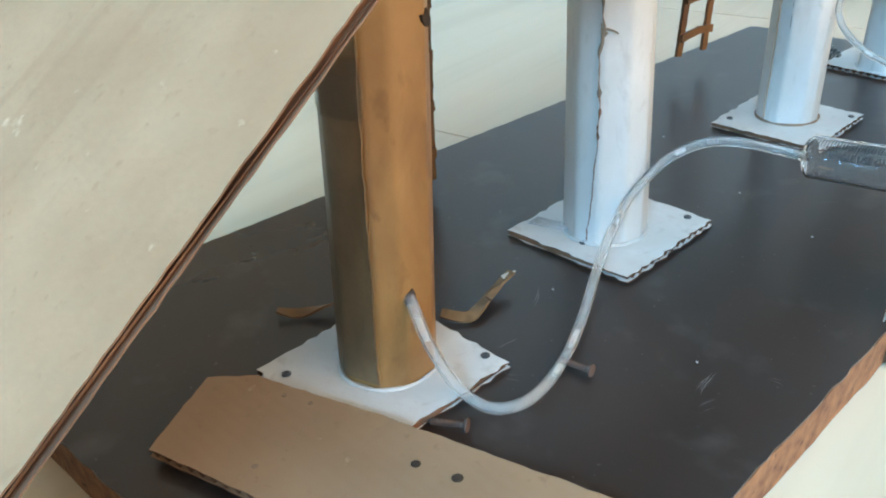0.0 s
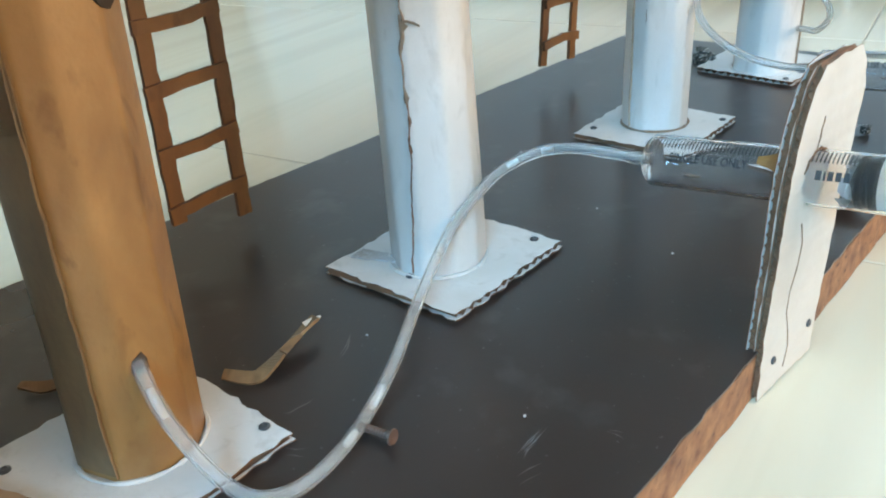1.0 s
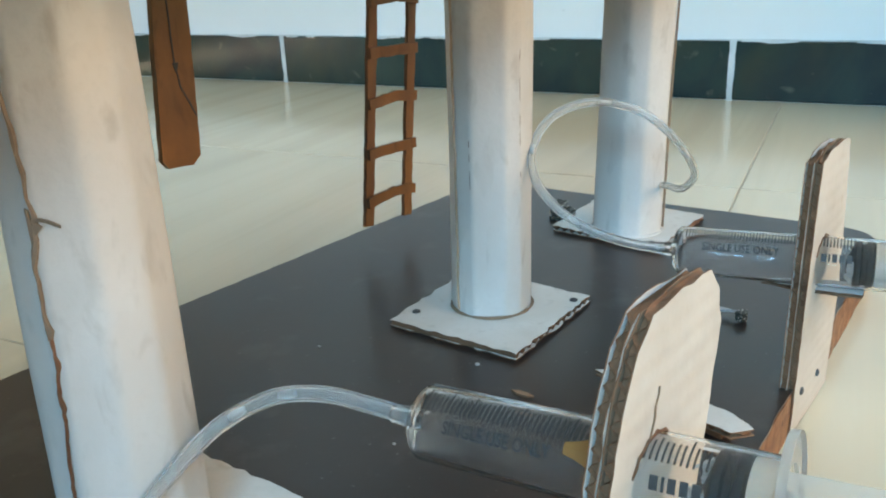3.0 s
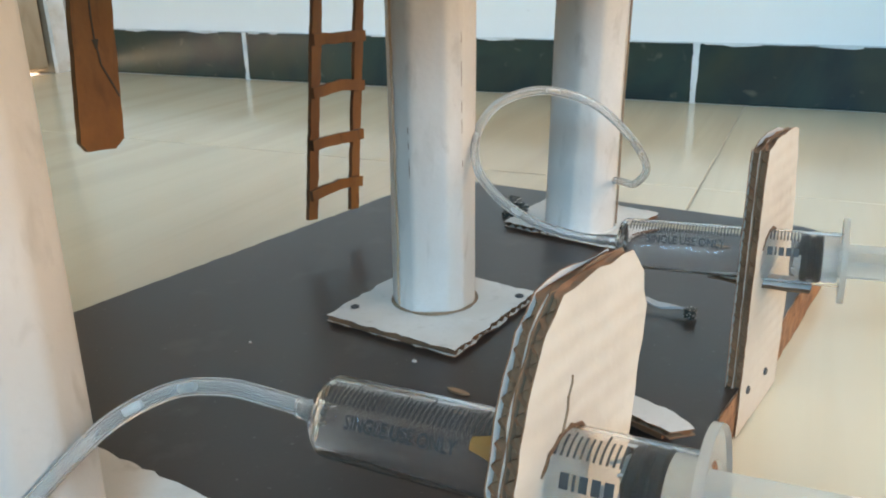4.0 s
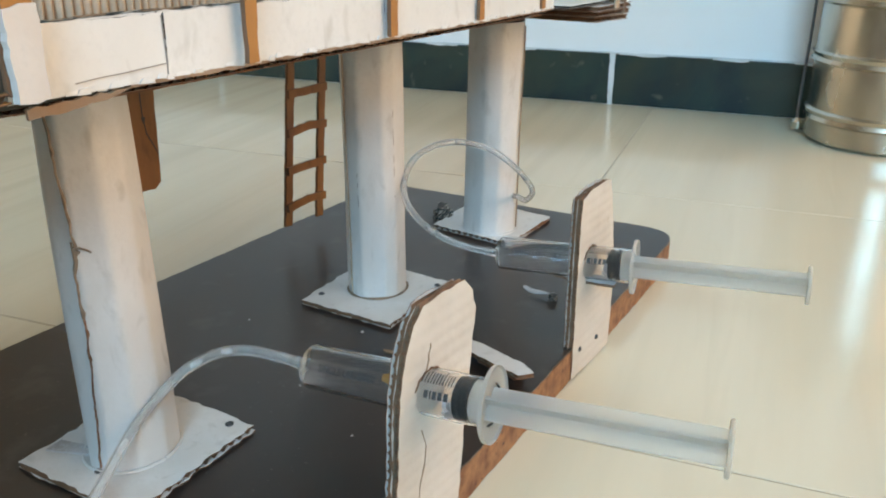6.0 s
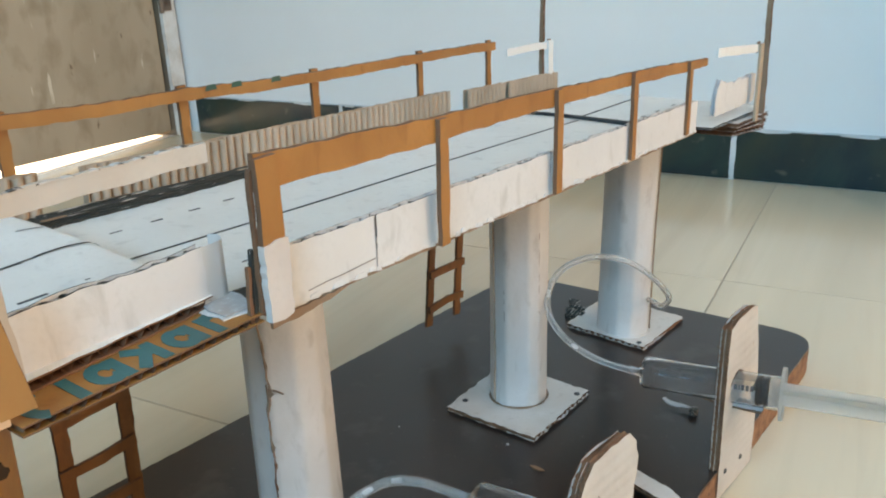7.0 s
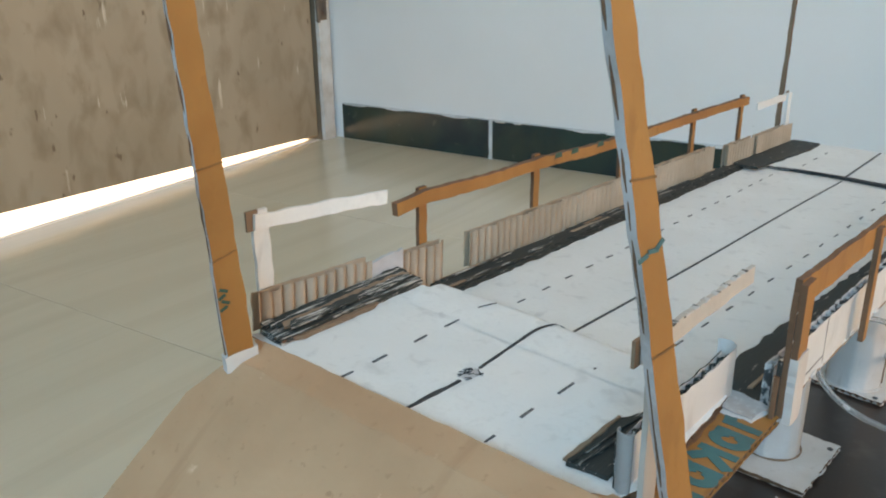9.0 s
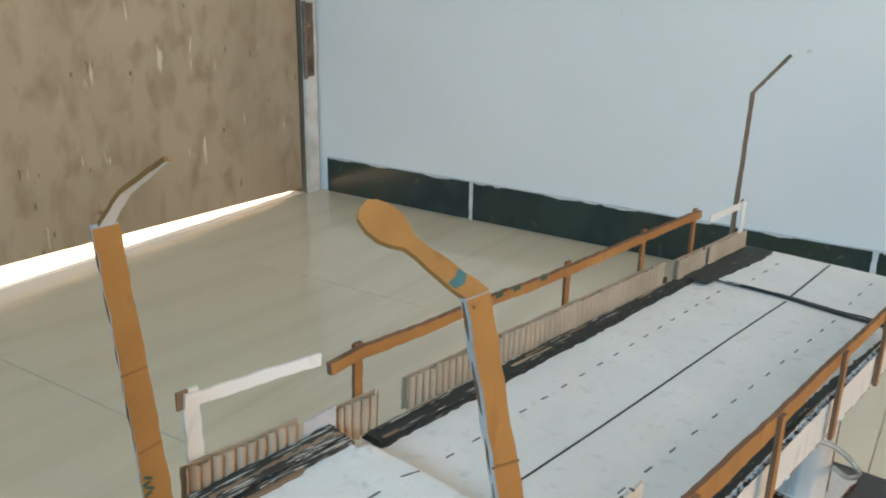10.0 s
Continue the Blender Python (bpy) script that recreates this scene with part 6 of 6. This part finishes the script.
bracket_1 = bracket(0.1487, 0.0, [(0.006, FLOOR + 0.001), (0.0517, FLOOR + 0.001), (0.0526, -0.002), (0.0557, 0.021), (0.0583, 0.045), (0.0625, 0.068), (0.0655, 0.088), (0.063, 0.097), (0.057, 0.1038), (0.0415, 0.1048), (0.0275, 0.1036), (0.021, 0.0975), (0.0155, 0.086), (0.011, 0.069), (0.0085, 0.035), (0.0055, 0.006)],
        (0.0307, 0.0625), 0.10, 91, "cream faced cardboard bracket screwed to the board's edge", [(0.0156, -0.008), (0.0455, -0.006)])
bracket_2 = bracket(0.1524, 0.199, [(0.0005, FLOOR + 0.001), (0.058, FLOOR + 0.001), (0.0595, 0.020), (0.053, 0.0625), (0.0445, 0.0965), (0.036, 0.0985), (0.017, 0.0988), (0.003, 0.0958), (0.0015, 0.080), (0.001, 0.035)],
        (0.0190, 0.0514), 0.06, 95, "cream faced cardboard bracket at the board's edge", [(0.0107, -0.0043), (0.0364, -0.0073)], creased=False)


# ---------------------------------------------------------------- syringes


def on_barrel(m, r, s, ang, lift=0.0):
    """Point on the barrel: s along the axis, ang round it (0: towards the viewer's side, up positive)."""
    return m @ Vector(((r + lift) * math.cos(ang), (r + lift) * math.sin(ang), s))


def syringe(neck, end, thumb, label, text_ang):
    neck, end = Vector(neck), Vector(end)
    ax = (end - neck).normalized()
    t = thing("syringe", neck, label, "syringe", "plastic syringes")
    side = Vector((0, -1, 0))
    up = ax.cross(side)
    if up.z < 0:
        up = -up
    side = (side - ax * side.dot(ax)).normalized()
    m = Matrix((side, up.normalized(), ax)).transposed().to_4x4()
    m.translation = neck
    R, r = 0.0103, 0.0095
    L = (end - neck).length
    b0 = 0.006
    bm = bmesh.new()
    lathe(bm, [(0.0012, -0.004), (0.0026, -0.004), (0.0030, b0 - 0.002), (0.0042, b0 - 0.0012), (R - 0.0016, b0), (R, b0 + 0.002), (R, L), (r, L), (r, b0 + 0.0026), (r - 0.001, b0 + 0.0014), (0.0026, b0 + 0.0006), (0.0014, b0 - 0.002), (0.0012, -0.004)], m, 48, close=False)
    barrel = part("barrel", bm, CLEAR, t, "clear plastic barrel", smooth=True)
    # finger flange, a wide flattened oval
    bm = bmesh.new()
    rings = []
    mf = m @ Matrix.Rotation(radians(20), 4, "Z")
    for oval, c in ((0, 0.0), (0, 0.0009), (2, 0.0009), (1, 0.0018), (1, -0.0002)):
        ring = []
        for k in range(48):
            a = 2 * math.pi * k / 48
            rx, ry = (0.0123, 0.0162) if oval else (0.0092, 0.0092)
            if oval == 2:
                rx, ry = 0.0114, 0.0152
            ring.append(bm.verts.new(mf @ Vector((rx * math.cos(a), ry * math.sin(a), L + c))))
        rings.append(ring)
    for ra, rb in zip(rings, rings[1:] + rings[:1]):
        for k in range(48):
            bm.faces.new((ra[k], ra[(k + 1) % 48], rb[(k + 1) % 48], rb[k]))
    part("flange", bm, MILKY, t, "milky plastic finger flange", smooth=True)
    # rubber stopper with two ridges
    s0 = L - 0.0138
    bm = bmesh.new()
    lathe(bm, [(0.0008, s0 - 0.003), (r - 0.0008, s0), (r - 0.0002, s0 + 0.0006), (r - 0.0002, s0 + 0.0022), (r - 0.0011, s0 + 0.0028), (r - 0.0011, s0 + 0.0042), (r - 0.0002, s0 + 0.0048), (r - 0.0002, s0 + 0.0066), (r - 0.0012, s0 + 0.0073), (0.0008, s0 + 0.0073)], m, 40)
    part("stopper", bm, RUBBER, t, "black rubber stopper", smooth=True)
    # plunger: head disc, cross-shaped rod that leans a little in the barrel, thumb plate
    bm = bmesh.new()
    lathe(bm, [(0.0008, s0 + 0.0075), (r - 0.0006, s0 + 0.0075), (r - 0.0006, s0 + 0.0128), (0.0008, s0 + 0.0128)], m, 32)
    root = m @ Vector((0, 0, s0 + 0.0115))
    rod = (Vector(thumb) - root).length
    d = (Vector(thumb) - root).normalized()
    e = (side - d * side.dot(d)).normalized()
    mr = Matrix((e, d.cross(e), d)).transposed().to_4x4()
    mr.translation = root
    mr = mr @ Matrix.Rotation(radians(38), 4, "Z")
    box(bm, mr, -0.0072, 0.0072, -0.0007, 0.0007, 0, rod)
    box(bm, mr, -0.0007, 0.0007, -0.0072, 0.0072, 0, rod)
    plunger = part("plunger_rod", bm, MILKY, t, "milky plastic cross-shaped plunger rod")
    bm = bmesh.new()
    lathe(bm, [(0.001, rod), (0.0108, rod), (0.0112, rod + 0.0008), (0.0108, rod + 0.0018), (0.001, rod + 0.0018)], mr, 32)
    part("thumb_plate", bm, MILKY, plunger, "round milky thumb plate", smooth=True)
    # graduation
    bm = bmesh.new()
    n = 54
    for k in range(n):
        s = b0 + 0.005 + (L - b0 - 0.018) * k / n
        a0 = text_ang + 0.50
        a1 = a0 + (0.72 if k % 10 == 0 else 0.62 if k % 5 == 0 else 0.52)
        prev = None
        for i in range(5):
            a = a0 + (a1 - a0) * i / 4
            row = [bm.verts.new(on_barrel(m, R, s + d, a, 0.00015)) for d in (-0.00026, 0.00026)]
            if prev:
                bm.faces.new((prev[0], prev[1], row[1], row[0]))
            prev = row
    tagged(part("graduation", bm, INK, barrel, "black printed graduation lines"), kind="stuff")
    # printed warning
    cu = bpy.data.curves.new("warning", "FONT")
    cu.body, cu.size, cu.resolution_u = "SINGLE USE ONLY", 0.0046, 3
    cu.offset = 0.00012
    tmp = bpy.data.objects.new("warning", cu)
    scene.collection.objects.link(tmp)
    me = bpy.data.meshes.new_from_object(tmp.evaluated_get(bpy.context.evaluated_depsgraph_get()))
    bpy.data.objects.remove(tmp)
    bm = bmesh.new()
    bm.from_mesh(me)
    bmesh.ops.triangulate(bm, faces=bm.faces)
    for v in bm.verts:
        v.co = on_barrel(m, R, b0 + 0.012 + v.co.x * 0.80, text_ang + v.co.y / R, 0.00018)
    part("printed_warning", bm, INK, barrel, "small printed words")
    # maker's mark as plain bars
    bm = bmesh.new()
    for k, w in enumerate((0.0019, 0.0007, 0.0018, 0.0018, 0.0019)):
        s = L - 0.0258 + 0.0026 * k - (0.0012 if k > 1 else 0)
        prev = None
        for i in range(4):
            a = text_ang - 0.10 + 0.31 * i / 3
            row = [bm.verts.new(on_barrel(m, R, s + d, a, 0.00018)) for d in (0, w)]
            if prev:
                bm.faces.new((prev[0], prev[1], row[1], row[0]))
            prev = row
    part("printed_mark", bm, INK, barrel, "plain black printed bars")
    return m


barrel_1 = syringe((0.0858, 0.0302, 0.0568), (0.1830, 0.0315, 0.0645), (0.2722, 0.0470, 0.0650), "clear plastic syringe stuck through a card bracket", 0.40)
syringe((0.0936, 0.2086, 0.0493), (0.1818, 0.2218, 0.0522), (0.2758, 0.2358, 0.0555), "clear plastic syringe stuck through the farther bracket", 0.42)

# liner of the nearer bracket bent back over the barrel
bm = bmesh.new()
rows = []
for k in range(6):
    f = k / 5
    rows.append([bm.verts.new(on_barrel(barrel_1, 0.0103, 0.0515 + 0.0085 * f + 0.0006 * math.sin(5 * f), 0.72 + (a - 0.35) * (0.35 + 0.65 * f), h)) for a, h in ((0.0, 0.0005), (0.35, 0.0008), (0.7, 0.0006), (0.7, 0.0012), (0.35, 0.0014), (0.0, 0.0011))])
for ra, rb in zip(rows, rows[1:]):
    for k in range(6):
        bm.faces.new((ra[k], ra[(k + 1) % 6], rb[(k + 1) % 6], rb[k]))
for row in (rows[0], rows[-1]):
    bm.faces.new(row)
part("bent_liner", bm, KRAFT, bracket_1, "scrap of brown liner bent back over the barrel")
# card shim wedged under the farther barrel
bm = bmesh.new()
card(bm, [(-0.020, 0.0005), (-0.004, -0.0045), (0.0185, -0.0060), (0.0190, 0.0065), (-0.003, 0.0055)], 0.0016, axes((0.1545, 0.2175, 0.0390), (0.99, 0.14, 0.03), (-0.14, 0.99, 0)), flute=0, seed=97, wob=0.0004)
part("shim", bm, (CREAM, CORE, TORN), bracket_2, "cream card shim wedged under the syringe")

# ---------------------------------------------------------------- hoses


def hose(pts, r, label, bubbles, at):
    t = thing("plastic_hose", at, label, "hose", "clear hoses")
    path = spline(pts, 12)
    bm = bmesh.new()
    sweep(bm, path, r, 14, r * 0.62)
    tube = part("tube", bm, HOSE, t, smooth=True)
    for f0, f1 in bubbles:
        n = len(path) - 1
        seg = path[int(f0 * n):int(f1 * n) + 2]
        bm = bmesh.new()
        sweep(bm, seg, lambda s: r * 0.56 * (0.5 + 0.5 * math.sin(math.pi * (0.15 + 0.7 * s))), 10)
        part("air_bubble", bm, BUBBLE, tube, "pale air bubble inside")
    return t


hose([(0.0170, -0.1620, 0.0465), (0.0262, -0.1660, 0.0435), (0.0334, -0.1657, 0.0290), (0.0417, -0.1613, 0.0115), (0.0525, -0.1584, 0.0048), (0.0611, -0.1527, 0.0036), (0.0650, -0.1399, 0.0036), (0.0605, -0.1166, 0.0036), (0.0489, -0.0864, 0.0058), (0.0344, -0.0550, 0.0122), (0.0260, -0.0315, 0.0205), (0.0232, -0.0134, 0.0305), (0.0265, 0.0023, 0.0408), (0.0312, 0.0130, 0.0475), (0.0420, 0.0235, 0.0535), (0.0570, 0.0285, 0.0562), (0.0730, 0.0300, 0.0566), (0.0870, 0.0302, 0.0569)],
     0.0025, "clear plastic hose from the brown pillar to a syringe", [(0.08, 0.11), (0.44, 0.455), (0.40, 0.41), (0.60, 0.615), (0.77, 0.785), (0.83, 0.845)], (0.060, -0.14, 0.0005))
hose([(0.0390, 0.3540, 0.0352), (0.0470, 0.3510, 0.0358), (0.0592, 0.3393, 0.0387), (0.0696, 0.3267, 0.0527), (0.0653, 0.3048, 0.0749), (0.0538, 0.2824, 0.0933), (0.0388, 0.2581, 0.1018), (0.0271, 0.2362, 0.0982), (0.0241, 0.2200, 0.0865), (0.0300, 0.2105, 0.0725), (0.0445, 0.2060, 0.0610), (0.0620, 0.2060, 0.0530), (0.0800, 0.2070, 0.0497), (0.0945, 0.2087, 0.0493)],
     0.0022, "clear plastic hose looping from a white pillar to a syringe", [(0.27, 0.285), (0.44, 0.455), (0.62, 0.63), (0.80, 0.81)], (0.05, 0.23, 0.046))

# ---------------------------------------------------------------- scraps and screws lying on the board


def curl(name, pts, w, mat, label, at):
    """A twisted card scrap along a path, as a thin bent strip."""
    path = spline(pts, 6)
    bm = bmesh.new()
    prev = None
    for i, p in enumerate(path):
        d = (path[min(i + 1, len(path) - 1)] - path[max(i - 1, 0)]).normalized()
        f = i / (len(path) - 1)
        tw = 0.5 * math.sin(f * 5)
        n = Vector((-d.y, d.x, 0)).normalized()
        n = (n * math.cos(tw) + Vector((0, 0, 1)) * math.sin(tw)).normalized()
        up = d.cross(n)
        ww = w * (0.55 + 0.45 * math.sin(math.pi * (0.12 + 0.76 * f)))
        row = [bm.verts.new(p + n * s * ww / 2 + up * h) for s, h in ((-1, 0), (1, 0), (1, 0.0012), (-1, 0.0012))]
        if prev:
            for k in range(4):
                bm.faces.new((prev[k], prev[(k + 1) % 4], row[(k + 1) % 4], row[k]))
        else:
            bm.faces.new(row)
        prev = row
    bm.faces.new(prev)
    return single(name, bm, mat, label, "scrap", "card scraps", at=at)


scrap = curl("card_scrap", [(0.0010, -0.0790, 0.0085), (0.0010, -0.087, 0.0060), (0.0020, -0.097, 0.0035), (0.0055, -0.109, 0.0030), (0.0045, -0.1155, 0.0020), (-0.0060, -0.1215, 0.0030)], 0.0062, OVERLAP, "twisted brown card scrap with a pale torn end", (0, -0.1, 0))
bm = bmesh.new()
sheet_strip(bm, axes((0.0008, -0.0840, 0.0078), (0.22, 1, 0.10), (-1, 0.22, 0.4)), [(-0.001, 0.0), (0.003, 0.0002), (0.0068, 0.0004)], [0.0034, 0.0030, 0.0008], 0.0006)
part("torn_tip", bm, (CREAM_DULL, CREAM_DULL), scrap, "pale torn tip")
bm = bmesh.new()
sheet_strip(bm, axes((0.0050, -0.1010, 0.0055), (-0.05, 1, 0.1), (-1, 0, 0.6)), [(0, 0), (0.006, 0.0008), (0.011, 0.0006)], [0.0034, 0.0030, 0.0012], 0.0010)
part("split_end", bm, (OVERLAP, CORE), scrap, "split card end")
curl("card_scrap", [(-0.067, -0.172, 0.0035), (-0.060, -0.166, 0.002), (-0.054, -0.159, 0.003), (-0.047, -0.152, 0.006)], 0.005, KRAFT_DARK, "small curled brown card scrap on the board", (-0.058, -0.16, 0))
curl("card_scrap", [(0.095, 0.260, 0.004), (0.102, 0.258, 0.003), (0.110, 0.2585, 0.003), (0.118, 0.257, 0.004)], 0.0032, PALEEDGE, "grey twist of card with a dark end", (0.107, 0.255, 0))
bm = bmesh.new()
m = axes((0.118, 0.2565, 0.003), (0.9, -0.3, 0), (0.3, 0.9, 0))
prism(bm, [(-0.0015, -0.0025), (0.003, -0.003), (0.0035, 0.0), (0.002, 0.003), (-0.0015, 0.002)], -0.002, 0.0025, m)
single("card_lump", bm, BLACKP, "dark painted card lump on the board", "scrap", "card scraps")
bm = bmesh.new()
m = axes((0.083, 0.1685, 0.0040), (0.97, -0.24, 0.02), (0.24, 0.97, 0))
card(bm, [(0.0, -0.003), (0.035, -0.008), (0.066, -0.010), (0.071, -0.002), (0.060, 0.003), (0.008, 0.006)], 0.0028, m, flute=0, seed=99, wob=0.0006)
single("card_strip", bm, (CREAM, CORE, TORN), "cream card strip lying at the board's edge", "cardboard strip", at=(0.13, 0.165, 0.0))
bm = bmesh.new()
prism(bm, [(0.112, 0.157), (0.140, 0.149), (0.142, 0.156), (0.114, 0.164)], 0.0003, 0.0040, ID)
single("card_block", bm, CORE, "dark card block under the strip", "cardboard", at=(0.127, 0.156, 0.0))
bm = bmesh.new()
rng = random.Random(12)
for k in range(3):
    m = axes((-0.028 - 0.004 * k, 0.361 + 0.006 * k, 0.001 + 0.002 * k), (math.cos(k), math.sin(k), 0), (-math.sin(k), math.cos(k), 0.2))
    prism(bm, rough_outline([(-0.008, -0.005), (0.008, -0.004), (0.007, 0.005), (-0.007, 0.004)], 0.002, 0.0008, k), 0, 0.003, m)
single("card_lump", bm, BLACKP, "black painted card offcuts beside a plate", "scrap", "card scraps", at=(-0.027, 0.366, 0.0))


def loose_screw(p, ang, length, label):
    t = thing("loose_screw", p, label, "screw", "loose screws")
    d = Vector((math.cos(ang), math.sin(ang), 0.06))
    m = Matrix((d.cross(Vector((0, 0, 1))).normalized(), d.cross(d.cross(Vector((0, 0, 1)))).normalized(), d.normalized())).transposed().to_4x4()
    m.translation = Vector(p)
    bm = bmesh.new()
    prof = [(0.0004, 0.0)]
    n = 12
    for k in range(n):
        prof += [(0.0010, length * (0.08 + 0.8 * k / n)), (0.0016, length * (0.08 + 0.8 * (k + 0.5) / n))]
    lathe(bm, prof + [(0.0012, length * 0.92)], m, 10)
    part("shank", bm, NAILM, t, "rusty threaded shank")
    bm = bmesh.new()
    lathe(bm, [(0.0012, length * 0.92), (0.0030, length), (0.0028, length + 0.0006), (0.0008, length + 0.0003)], m, 12)
    part("head", bm, NAILM, t, "rusty screw head")
    return t


loose_screw((0.0555, -0.1125, 0.0022), radians(6), 0.0165, "rusty screw lying on the board beside the hose")
loose_screw((0.0420, -0.1770, 0.0022), radians(28), 0.016, "rusty screw lying in front of the base plate")
